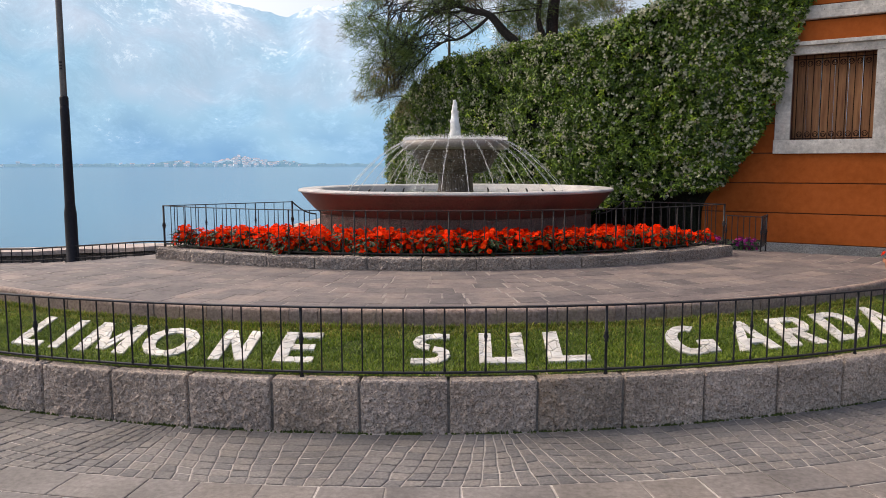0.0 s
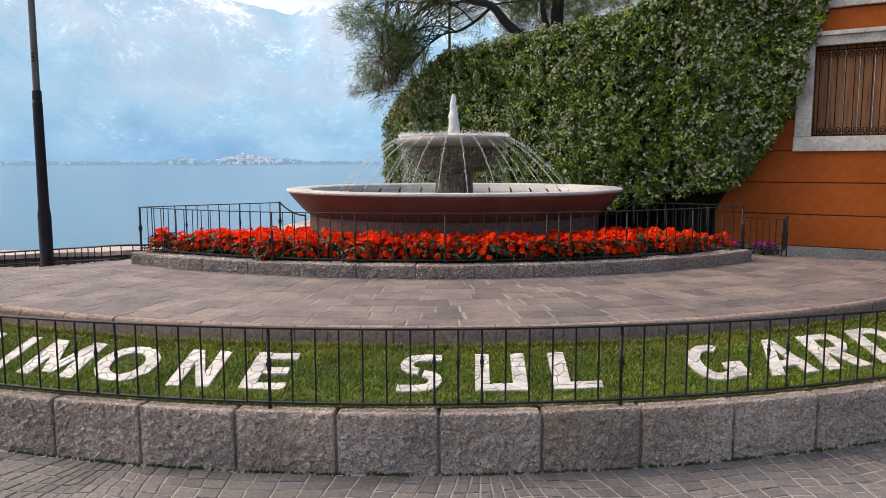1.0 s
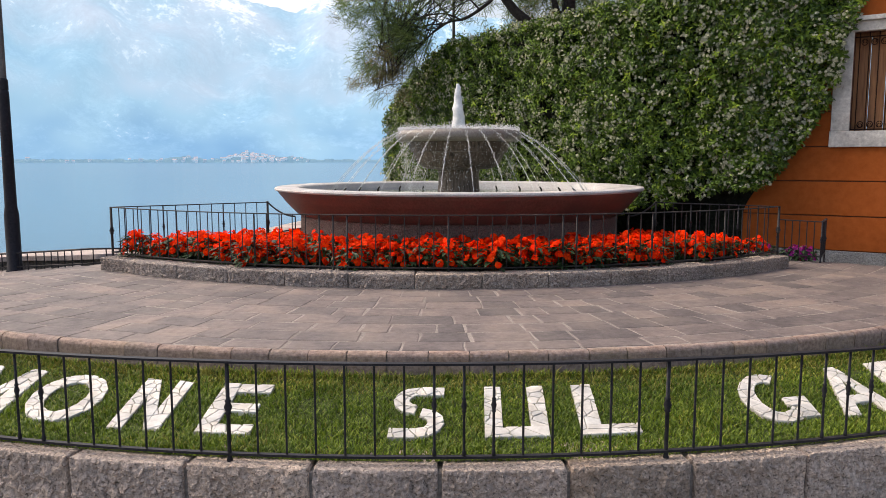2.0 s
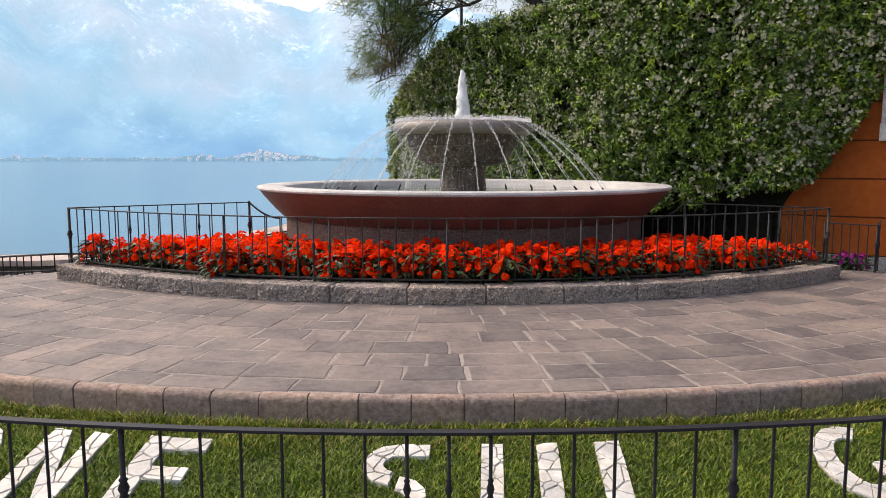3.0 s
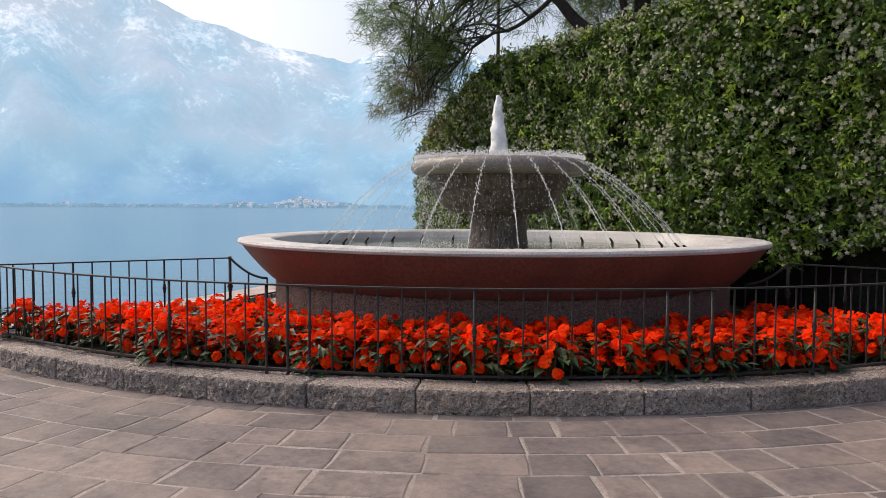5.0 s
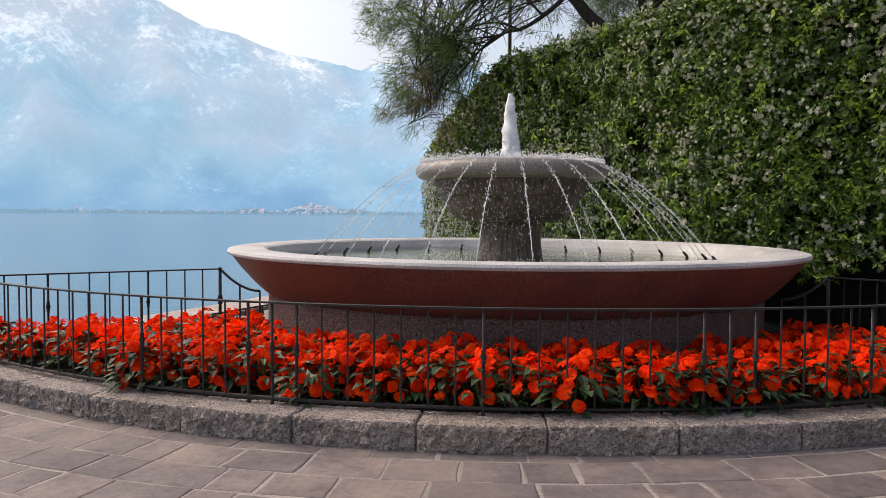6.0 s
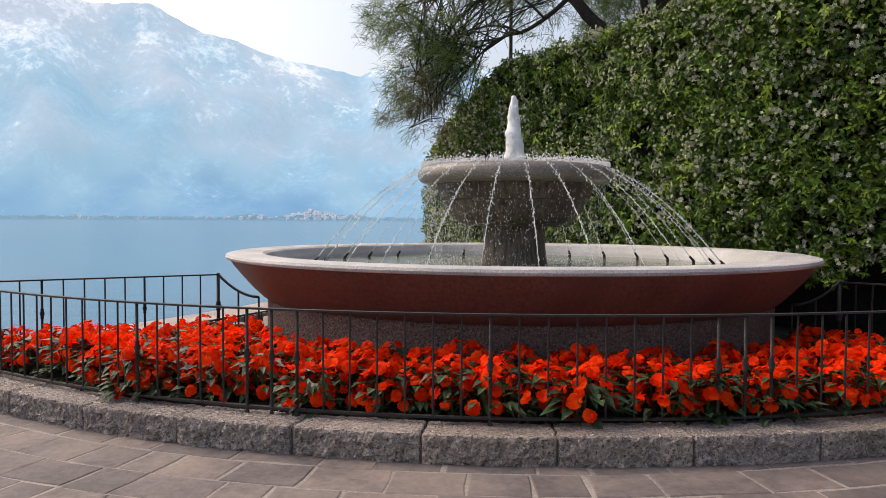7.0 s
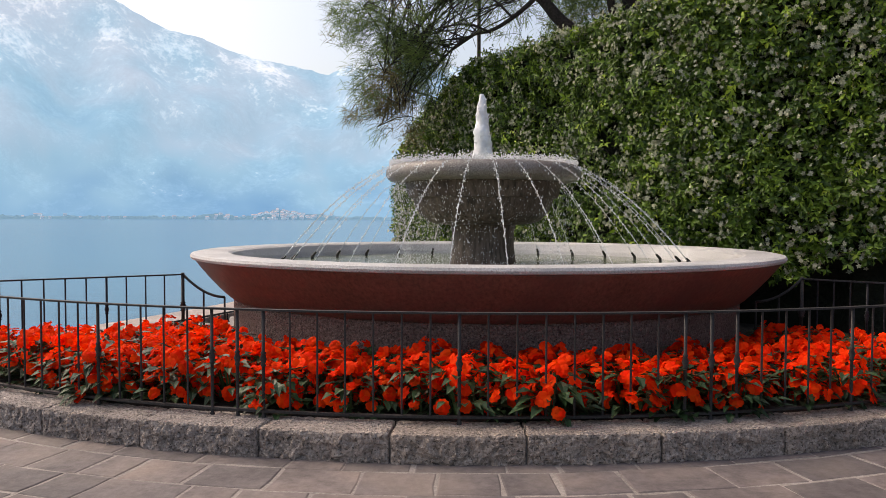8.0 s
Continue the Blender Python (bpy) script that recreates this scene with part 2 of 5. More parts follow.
def mountain_material():
    m = bpy.data.materials.new("hazy_mountain")
    m.use_nodes = True
    nt = m.node_tree
    b = nt.nodes["Principled BSDF"]
    geo = nt.nodes.new("ShaderNodeNewGeometry")
    mp = nt.nodes.new("ShaderNodeMapping")
    mp.inputs["Scale"].default_value = (1.5, 1.5, 0.65)
    nt.links.new(geo.outputs["Position"], mp.inputs[0])
    a = socket(nt, "ShaderNodeTexNoise", Scale=0.015, Detail=9.0, Roughness=0.78)
    c = socket(nt, "ShaderNodeTexNoise", Scale=0.0012, Detail=3.0)
    r = socket(nt, "ShaderNodeTexNoise", Scale=0.0032, Detail=4.0, Roughness=0.55, Distortion=0.3)
    for n in (a, c, r):
        nt.links.new(mp.outputs[0], n.inputs["Vector"])
    # woods below, bare cliffs high up and in broken clusters lower down
    height = nt.nodes.new("ShaderNodeSeparateXYZ")
    nt.links.new(geo.outputs["Position"], height.inputs[0])
    high = nt.nodes.new("ShaderNodeMapRange")
    high.inputs["From Min"].default_value, high.inputs["From Max"].default_value = 350, 900
    high.inputs["To Min"].default_value, high.inputs["To Max"].default_value = -0.53, -0.315
    nt.links.new(height.outputs[2], high.inputs[0])
    cluster = nt.nodes.new("ShaderNodeMath")
    cluster.operation = "MULTIPLY_ADD"
    cluster.inputs[1].default_value = 0.80
    nt.links.new(r.outputs[0], cluster.inputs[0])
    nt.links.new(high.outputs[0], cluster.inputs[2])
    bare = nt.nodes.new("ShaderNodeMath")
    nt.links.new(a.outputs[0], bare.inputs[0])
    nt.links.new(cluster.outputs[0], bare.inputs[1])
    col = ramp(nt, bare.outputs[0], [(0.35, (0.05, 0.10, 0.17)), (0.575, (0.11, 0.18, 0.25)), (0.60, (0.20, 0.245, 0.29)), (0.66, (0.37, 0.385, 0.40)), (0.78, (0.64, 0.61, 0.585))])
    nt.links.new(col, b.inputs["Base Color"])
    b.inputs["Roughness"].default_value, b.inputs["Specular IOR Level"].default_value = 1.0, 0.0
    # distance haze painted as blue emission, paler with height
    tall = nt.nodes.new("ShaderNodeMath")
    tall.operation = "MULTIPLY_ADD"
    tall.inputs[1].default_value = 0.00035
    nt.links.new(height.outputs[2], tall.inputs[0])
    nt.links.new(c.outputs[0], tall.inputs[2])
    haze_glow = ramp(nt, tall.outputs[0], [(0.40, (0.145, 0.30, 0.49)), (0.62, (0.265, 0.445, 0.59)), (0.9, (0.44, 0.515, 0.62))])
    nt.links.new(haze_glow, b.inputs["Emission Color"])
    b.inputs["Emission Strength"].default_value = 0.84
    return m


MOUNTAIN = mountain_material()


# ---- builders ----
OX, OY = -0.32, 11.67          # centre of the garden's arcs
BED = (-0.24, 12.07)           # centre of the flower bed's arc
KERB_AT = (-0.24, 12.005)      # and of its kerb
R_WALL, R_KERB, R_BED = 7.72, 6.75, 5.10
Z_TERRACE = 0.538
rnd = random.Random(7)
rng = np.random.default_rng(11)


def polar(deg, r, z=0.0, c=(OX, OY)):
    a = radians(deg)
    return Vector((c[0] + r * math.sin(a), c[1] - r * math.cos(a), z))


def part(name, bm, material, parent=None, label="", smooth=False):
    """Links a bmesh or a mesh as one object under a thing."""
    if isinstance(bm, bmesh.types.BMesh):
        me = bpy.data.meshes.new(name)
        bm.normal_update()
        bm.to_mesh(me)
        bm.free()
    else:
        me = bm
    if material and not me.materials:
        me.materials.append(material)
    if smooth:
        for p in me.polygons:
            p.use_smooth = True
    ob = new(name, me)
    ob.parent = parent
    if label:
        ob["label"] = label
    return ob


def thing(name, label, category, group="", kind="", at=(0, 0, 0)):
    e = new(name)
    e.location = at
    e.empty_display_size = 0.1
    return tagged(e, label, category, group, kind)


def soup(name, verts, faces, material):
    me = bpy.data.meshes.new(name)
    me.from_pydata([tuple(v) for v in verts], [], faces)
    me.materials.append(material)
    return me


def box(bm, m, sx, sy, sz, bevel=0.0):
    got = bmesh.ops.create_cube(bm, size=1.0, matrix=m @ Matrix.Diagonal((sx, sy, sz, 1)))
    if bevel:
        vs = set(got["verts"])
        es = [e for e in bm.edges if e.verts[0] in vs and e.verts[1] in vs]
        bmesh.ops.bevel(bm, geom=es, offset=bevel, segments=2, affect="EDGES", profile=0.6)
    return bm


def tube(bm, points, radii, sides=8, caps=True):
    """A round bar along points, one radius a point."""
    pts = [Vector(p) for p in points]
    rings = []
    side = None
    for i, p in enumerate(pts):
        d = (pts[min(i + 1, len(pts) - 1)] - pts[max(i - 1, 0)]).normalized()
        if side is None:
            side = d.orthogonal().normalized()
        side = (side - d * side.dot(d)).normalized()
        up = d.cross(side)
        r = radii[i] if isinstance(radii, (list, tuple)) else radii
        rings.append([bm.verts.new(p + (side * math.cos(k * math.tau / sides) + up * math.sin(k * math.tau / sides)) * r) for k in range(sides)])
    for a, b in zip(rings, rings[1:]):
        for k in range(sides):
            bm.faces.new((a[k], a[(k + 1) % sides], b[(k + 1) % sides], b[k]))
    if caps:
        bm.faces.new(rings[0][::-1])
        bm.faces.new(rings[-1])
    return bm


def lathe(profile, sides=96, wobble=0.0):
    """Turns (radius, height) pairs round the z axis."""
    bm = bmesh.new()
    rings = []
    for r, z in profile:
        if r < 1e-6:
            rings.append([bm.verts.new((0, 0, z))])
        else:
            rings.append([bm.verts.new(((r + rnd.uniform(-wobble, wobble)) * math.cos(k * math.tau / sides),
                                        (r + rnd.uniform(-wobble, wobble)) * math.sin(k * math.tau / sides), z)) for k in range(sides)])
    for a, b in zip(rings, rings[1:]):
        for k in range(sides):
            j = (k + 1) % sides
            q = [a[k % len(a)], a[j % len(a)], b[j % len(b)], b[k % len(b)]]
            q = [v for i, v in enumerate(q) if v not in q[:i]]
            if len(q) > 2:
                bm.faces.new(q)
    bmesh.ops.recalc_face_normals(bm, faces=bm.faces)
    return bm


def arc_block(th0, th1, r0, r1, z0, z1, bevel=0.012, steps=4, jitter=0.0, up=3, deep=2, c=(OX, OY)):
    """A stone bent to the arc, with worn edges."""
    bm = bmesh.new()
    cols = []
    for i in range(steps + 1):
        th = th0 + (th1 - th0) * i / steps
        outer = [polar(th, r1, z0 + (z1 - z0) * k / up, c) for k in range(up + 1)]
        top = [polar(th, r1 + (r0 - r1) * k / deep, z1, c) for k in range(1, deep + 1)]
        cols.append([bm.verts.new(v) for v in outer + top + [polar(th, r0, z0, c)]])
    n = len(cols[0])
    for a, b in zip(cols, cols[1:]):
        for k in range(n):
            bm.faces.new((a[k], b[k], b[(k + 1) % n], a[(k + 1) % n]))
    bm.faces.new(cols[0])
    bm.faces.new(cols[-1][::-1])
    bmesh.ops.recalc_face_normals(bm, faces=bm.faces)
    if bevel:
        sharp = [e for e in bm.edges if len(e.link_faces) == 2 and e.calc_face_angle() > 0.9]
        bmesh.ops.bevel(bm, geom=sharp, offset=bevel, segments=2, affect="EDGES", profile=0.6)
    if jitter:
        for v in bm.verts:
            k = noise.noise_vector(v.co * 7.0) * 0.6 + noise.noise_vector(v.co * 30.0) + noise.noise_vector(v.co * 58.0) * 0.9
            d = Vector((v.co.x - c[0], v.co.y - c[1]))
            a = math.degrees(math.atan2(d.x, -d.y))
            rim = min(abs(a - th0), abs(th1 - a)) * d.length * 0.01745
            rim = min(rim, z1 - v.co.z)
            v.co += k * jitter * (0.22 + 0.78 * min(1.0, max(0.0, rim) / 0.035))
    return bm


def arc_bar(th0, th1, r, z, w, h, steps, c=(OX, OY)):
    """A flat bar bent along the arc."""
    bm = bmesh.new()
    rings = []
    for i in range(steps + 1):
        th = th0 + (th1 - th0) * i / steps
        rings.append([bm.verts.new(polar(th, r + a * w / 2, z + b * h / 2, c)) for a, b in ((-1, -1), (1, -1), (1, 1), (-1, 1))])
    for a, b in zip(rings, rings[1:]):
        for k in range(4):
            bm.faces.new((a[k], a[(k + 1) % 4], b[(k + 1) % 4], b[k]))
    bm.faces.new(rings[0][::-1])
    bm.faces.new(rings[-1])
    bmesh.ops.recalc_face_normals(bm, faces=bm.faces)
    return bm


def smoothstep(x):
    x = min(1.0, max(0.0, x))
    return x * x * (3 - 2 * x)


# the house front: a line through WP along WU, facing the square
WP, WU = Vector((4.22, 9.85)), Vector((0.858, -0.513))
WN = Vector((-0.513, -0.858))


def wall_point(u, out, z):
    p = WP + WU * u + WN * out
    return Vector((p.x, p.y, z))


def terrace_z(x, y):
    """The paving is level, and falls towards the house and the lake."""
    d = (Vector((x, y)) - WP).dot(WN)
    return Z_TERRACE - 0.20 * smoothstep((1.45 - d) / 1.45) - 0.21 * smoothstep((y - 7.0) / 1.7) * smoothstep((-x - 2.9) / 2.4)


def lerp_table(x, table):
    for (a, va), (b, vb) in zip(table, table[1:]):
        if x <= b:
            t = (x - a) / (b - a)
            return va + (vb - va) * max(0.0, min(1.0, t))
    return table[-1][1]


def catmull(points, n):
    """Points along a smooth line through the given ones."""
    p = [Vector(q) for q in points]
    p = [p[0] * 2 - p[1]] + p + [p[-1] * 2 - p[-2]]
    out = []
    for i in range(1, len(p) - 2):
        for k in range(n):
            t = k / n
            a, b, c, d = p[i - 1:i + 3]
            out.append(0.5 * (2 * b + (c - a) * t + (2 * a - 5 * b + 4 * c - d) * t * t + (3 * b - a - 3 * c + d) * t ** 3))
    out.append(p[-2])
    return out


# ---- lake, far shore, ground ----
QUAY = [(-60, -46), (-20, -7.5), (-10.5, 5.2), (-7.2, 8.4), (-5.4, 9.1), (-4.5, 8.95), (-3.75, 8.62), (-3.1, 9.15), (-2.4, 10.9), (-1.95, 13.0), (-1.75, 16.5), (-1.5, 30)]
quay_line = catmull([Vector((x, y, 0)) for x, y in QUAY], 6)


def build_lake():
    bm = bmesh.new()
    bmesh.ops.create_grid(bm, x_segments=8, y_segments=8, size=1.0, matrix=Matrix.Translation((0, 500, -2.0)) @ Matrix.Diagonal((4500, 3600, 1, 1)))
    tagged(part("water", bm, LAKE), "calm pale blue lake water with fine ripples", "lake", kind="structure")


def build_ground():
    bm = bmesh.new()
    pts = [(p.x, p.y) for p in quay_line] + [(60, 200), (900, 900), (900, -1500), (-1500, -1500), (-1400, -900)]
    top = [bm.verts.new((x, y, -0.035)) for x, y in pts]
    low = [bm.verts.new((x, y, -2.6)) for x, y in pts]
    f = bm.faces.new(top)
    for i in range(len(top)):
        j = (i + 1) % len(top)
        bm.faces.new((top[i], low[i], low[j], top[j]))
    bmesh.ops.triangulate(bm, faces=[f])
    bmesh.ops.recalc_face_normals(bm, faces=bm.faces)
    tagged(part("ground", bm, GROUND), "grey mortar bed of the street by the lake", "ground", kind="structure")


RIDGE = [(-90, 13), (-60, 14.5), (-45, 15.5), (-34.2, 15.0), (-31.2, 14.4), (-27.4, 14.8), (-25.6, 13.9), (-23.8, 13.1), (-21.9, 12.85), (-19.9, 12.1),
         (-17.9, 11.55), (-15.9, 11.3), (-13.8, 10.9), (-12.6, 10.6), (-10.6, 11.55), (-9.6, 11.4), (-7.9, 11.8), (-6.5, 12.1), (-4, 11.6), (0, 10.6), (20, 9), (60, 9)]


def build_mountain():
    """The far side: a wooded slope with cliffs, three to four kilometres off."""
    na, nr = 420, 46
    verts, faces = [], []
    for i in range(na + 1):
        az = -80 + 130 * i / na
        el = lerp_table(az, RIDGE) + 0.10 * noise.noise(Vector((az * 1.7, 0, 3)))
        for j in range(nr + 1):
            s = j / nr
            d = 3050 + 1250 * s
            h = math.tan(radians(el)) * 4300 * (0.62 * s + 0.38 * s * s)
            rough = 70 * math.sin(math.pi * s) * noise.multi_fractal(Vector((az * 0.16, s * 3.2, 1.0)), 0.9, 2.1, 6)
            h = max(-3.0, h + rough * s - 2 + (0 if j else -6))
            if j == nr:
                h = math.tan(radians(el)) * 4300 + 1.5
            d += 120 * noise.noise(Vector((az * 0.25, s * 4, 8))) * math.sin(math.pi * s)
            a = radians(az)
            verts.append((d * math.sin(a), d * math.cos(a), h))
    for i in range(na):
        for j in range(nr):
            a = i * (nr + 1) + j
            faces.append((a, a + nr + 1, a + nr + 2, a + 1))
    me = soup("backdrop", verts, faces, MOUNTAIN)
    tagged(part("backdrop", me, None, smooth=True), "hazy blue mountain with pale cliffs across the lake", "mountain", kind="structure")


def shore_height(az):
    """The wooded strip at the water, with the village hill on it."""
    hill = 26 * math.exp(-((az + 16.2) / 1.5) ** 2) + 12 * math.exp(-((az + 20.7) / 0.9) ** 2) + 11 * math.exp(-((az + 13.3) / 1.1) ** 2)
    return 10 + hill + 5 * noise.noise(Vector((az * 1.5, 0, 0))) + 3 * noise.noise(Vector((az * 6, 0, 0)))


def build_shore():
    verts, faces = [], []
    n = 900
    for i in range(n + 1):
        az = -60 + 70 * i / n
        a = radians(az)
        hgt = max(2.0, shore_height(az)) + 1.6 * noise.noise(Vector((az * 25, 1, 0)))
        for d, z in ((2965, -3), (2985, hgt * 0.45), (3015, hgt), (3075, hgt * 0.9)):
            verts.append((d * math.sin(a), d * math.cos(a), z))
    for i in range(n):
        for k in range(3):
            b = i * 4 + k
            faces.append((b, b + 4, b + 5, b + 1))
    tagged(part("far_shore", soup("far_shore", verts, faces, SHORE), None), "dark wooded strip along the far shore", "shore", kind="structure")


def build_far_house():
    e = thing("far_house", "small pale house with a red roof on the far shore", "house", "houses of the far village")
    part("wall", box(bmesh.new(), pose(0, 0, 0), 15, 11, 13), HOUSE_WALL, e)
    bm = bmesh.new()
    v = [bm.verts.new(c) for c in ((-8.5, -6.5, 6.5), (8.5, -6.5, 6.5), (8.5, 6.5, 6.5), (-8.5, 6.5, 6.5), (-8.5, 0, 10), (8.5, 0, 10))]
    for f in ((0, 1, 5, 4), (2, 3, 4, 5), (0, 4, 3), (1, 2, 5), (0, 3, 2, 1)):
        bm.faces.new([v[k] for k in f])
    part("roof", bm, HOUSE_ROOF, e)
    return e


def build_village():
    first = build_far_house()
    spots = []
    for k in range(96):
        az = rnd.gauss(-16.2, 1.0) if k < 54 else rnd.gauss(-20.7, 0.8) if k < 66 else rnd.gauss(-13.3, 0.7) if k < 82 else rnd.uniform(-34, -11)
        spots.append((az, rnd.random(), rnd.uniform(-30, 30), rnd.uniform(0.45, 0.95)))
    for k, (az, up, turn, size) in reversed(list(enumerate(spots))):
        a = radians(az)
        hgt = max(2.0, shore_height(az))
        d, z = (2967 + 18 * up * 2, hgt * 0.9 * up) if up < 0.5 else (2985 + 60 * (up - 0.5), hgt * (0.45 + 1.1 * (up - 0.5)))
        m = Matrix.Translation((d * math.sin(a), d * math.cos(a), z)) @ pose(0, 0, 0, 0, 0, -az + turn) @ Matrix.Scale(size, 4)
        ob = first if k == 0 else copy_thing(first, m)
        ob.matrix_basis = m


build_lake()
build_ground()
build_mountain()
build_shore()
build_village()


# ---- the garden: wall, lawn, kerb, terrace ----
BLOCK, BLOCK0 = 3.87, 2.42
LAWN_OUT, LAWN_IN = (7.47, 0.325), (6.77, 0.432)


def lawn_z(r):
    t = (LAWN_OUT[0] - r) / (LAWN_OUT[0] - LAWN_IN[0])
    return max(0.329, LAWN_OUT[1] + (LAWN_IN[1] - LAWN_OUT[1]) * t)


def build_lawn():
    bm = bmesh.new()
    n, m = 120, 10
    grid = []
    for i in range(n + 1):
        th = -46 + 92 * i / n
        grid.append([])
        for j in range(m + 1):
            r = 7.63 - 0.88 * j / m
            z = lawn_z(r) - 0.012 + 0.012 * noise.noise(polar(th, r) * 4)
            grid[-1].append(bm.verts.new(polar(th, r, z)))
    for a, b in zip(grid, grid[1:]):
        for j in range(m):
            bm.faces.new((a[j], b[j], b[j + 1], a[j + 1]))
    tagged(part("lawn_soil", bm, TURF, smooth=True), "mossy soil under the grass of the sloping strip", "soil", kind="structure")


LETTERS = []          # filled below: (character, theta of the left foot, theta of the right foot)


def in_letters(th, r):
    v = (7.41 - r) / 0.51
    if v < -0.02 or v > 1.02:
        return False
    base = th / (1 + 0.085 * v)
    return any(a - 0.05 < base < b + 0.05 for _, a, b in LETTERS)


def build_grass():
    """Mown blades, thick and uneven."""
    n = 98000
    th = rng.uniform(-34, 35, n)
    r = 7.64 - 0.86 * rng.random(n)
    green, dry = ([], []), ([], [])
    for k in range(n):
        p = polar(th[k], r[k], 0)
        patch = noise.noise(p * 3.0)
        h = 0.016 + 0.009 * patch + 0.011 * rnd.random()
        if r[k] < 6.83:
            h *= 1.7
        if r[k] > 7.60:
            h *= 0.7
        if in_letters(th[k], r[k]):
            h = min(h, 0.016)
        z = lawn_z(r[k]) - 0.012
        a = rnd.uniform(0, math.tau)
        w = rnd.uniform(0.0022, 0.0045)
        lean = rnd.uniform(0.2, 1.5) * h
        dx, dy = math.cos(a), math.sin(a)
        verts, faces = dry if rnd.random() < (0.55 if r[k] < 6.90 else 0.25 if r[k] < 7.0 else 0.03 + 0.14 * max(0.0, patch)) else green
        b = len(verts)
        verts += [(p.x - dy * w, p.y + dx * w, z), (p.x + dy * w, p.y - dx * w, z),
                  (p.x + dx * lean * 0.35 + dy * w * 0.7, p.y + dy * lean * 0.35 - dx * w * 0.7, z + h * 0.6),
                  (p.x + dx * lean * 0.35 - dy * w * 0.7, p.y + dy * lean * 0.35 + dx * w * 0.7, z + h * 0.6),
                  (p.x + dx * lean, p.y + dy * lean, z + h)]
        faces += [(b, b + 1, b + 2, b + 3), (b + 3, b + 2, b + 4)]
    tagged(part("grass", soup("grass", *green, GRASS), None), "mown green grass on a gently sloping strip", "grass", kind="stuff")
    tagged(part("dry_grass", soup("dry_grass", *dry, GRASS_DRY), None), "yellowing grass blades among the green", "grass", kind="stuff")


# strokes of the letters in a unit box, each a convex outline
def stroke(ax, ay, bx, by, w):
    d = Vector((bx - ax, by - ay))
    n = Vector((-d.y, d.x)).normalized() * w / 2
    return [(ax - n.x, ay - n.y), (bx - n.x, by - n.y), (bx + n.x, by + n.y), (ax + n.x, ay + n.y)]


def bow(cx, cy, rx, ry, a0, a1, w, n, wy=None):
    wy = wy or w
    out = []
    for i in range(n):
        q = []
        for a, s in ((a0 + (a1 - a0) * i / n, 1), (a0 + (a1 - a0) * (i + 1) / n, 1), (a0 + (a1 - a0) * (i + 1) / n, 0), (a0 + (a1 - a0) * i / n, 0)):
            q.append((cx + (rx - (0 if s else w)) * math.cos(radians(a)), cy + (ry - (0 if s else wy)) * math.sin(radians(a))))
        out.append(q)
    return out


def rect(x0, y0, x1, y1):
    return [(x0, y0), (x1, y0), (x1, y1), (x0, y1)]


def letter_strokes(c):
    if c == "L":
        return [rect(0, 0.17, 0.36, 1), rect(0, 0, 1, 0.17)]
    if c == "I":
        return [rect(0, 0, 1, 1)]
    if c == "M":
        return [rect(0, 0, 0.24, 1), rect(0.76, 0, 1, 1), [(0.24, 1), (0.24, 0.55), (0.40, 0.1), (0.60, 0.1), (0.5, 0.38)],
                [(0.76, 1), (0.5, 0.38), (0.60, 0.1), (0.76, 0.55)]]
    if c == "O":
        return bow(0.5, 0.5, 0.5, 0.5, 0, 360, 0.24, 14, 0.19)
    if c == "N":
        return [rect(0, 0, 0.30, 1), rect(0.70, 0, 1, 1), [(0.30, 1), (0.30, 0.62), (0.70, 0), (0.70, 0.38)]]
    if c == "E":
        return [rect(0, 0, 0.34, 1), rect(0.34, 0.82, 1, 1), rect(0.34, 0.41, 0.92, 0.58), rect(0.34, 0, 1, 0.17)]
    if c == "S":
        return (bow(0.5, 0.72, 0.5, 0.28, 90, 262, 0.30, 6, 0.17) + bow(0.5, 0.28, 0.5, 0.28, -90, 82, 0.30, 6, 0.17)
                + [rect(0.5, 0.83, 0.95, 1), rect(0.02, 0, 0.5, 0.17)])
    if c == "U":
        return [rect(0, 0.18, 0.28, 1), rect(0.72, 0.18, 1, 1), rect(0, 0, 1, 0.18)]
    if c == "G":
        return bow(0.5, 0.5, 0.5, 0.5, 60, 318, 0.26, 11, 0.18) + [rect(0.62, 0.30, 1, 0.46), rect(0.76, 0.06, 1, 0.30)]
    if c == "A":
        return [[(0, 0), (0.27, 0), (0.60, 1), (0.40, 1)], [(0.73, 0), (1, 0), (0.60, 1), (0.5, 0.70)], rect(0.30, 0.22, 0.72, 0.38)]
    if c == "R":
        return [rect(0, 0, 0.30, 1), rect(0.30, 0.83, 0.62, 1), rect(0.30, 0.42, 0.62, 0.58), [(0.36, 0.42), (0.66, 0.42), (1.0, 0), (0.68, 0)]] + bow(
            0.62, 0.71, 0.34, 0.29, -90, 90, 0.28, 5, 0.17)
    return [rect(0, 0, 0.28, 1), rect(0.28, 0.83, 0.5, 1), rect(0.28, 0, 0.5, 0.17)] + bow(0.5, 0.5, 0.5, 0.5, -90, 90, 0.27, 7, 0.17)


LETTERS += [("L", -21.5, -19.5), ("I", -18.9, -18.25), ("M", -17.2, -14.1), ("O", -13.6, -10.5), ("N", -9.4, -7.4), ("E", -6.1, -4.1),
            ("S", 0.6, 2.55), ("U", 3.95, 6.2), ("L", 7.3, 9.45), ("G", 13.8, 16.5), ("A", 17.5, 20.1), ("R", 20.7, 23.4), ("D", 24.1, 27.0), ("A", 27.7, 30.5)]


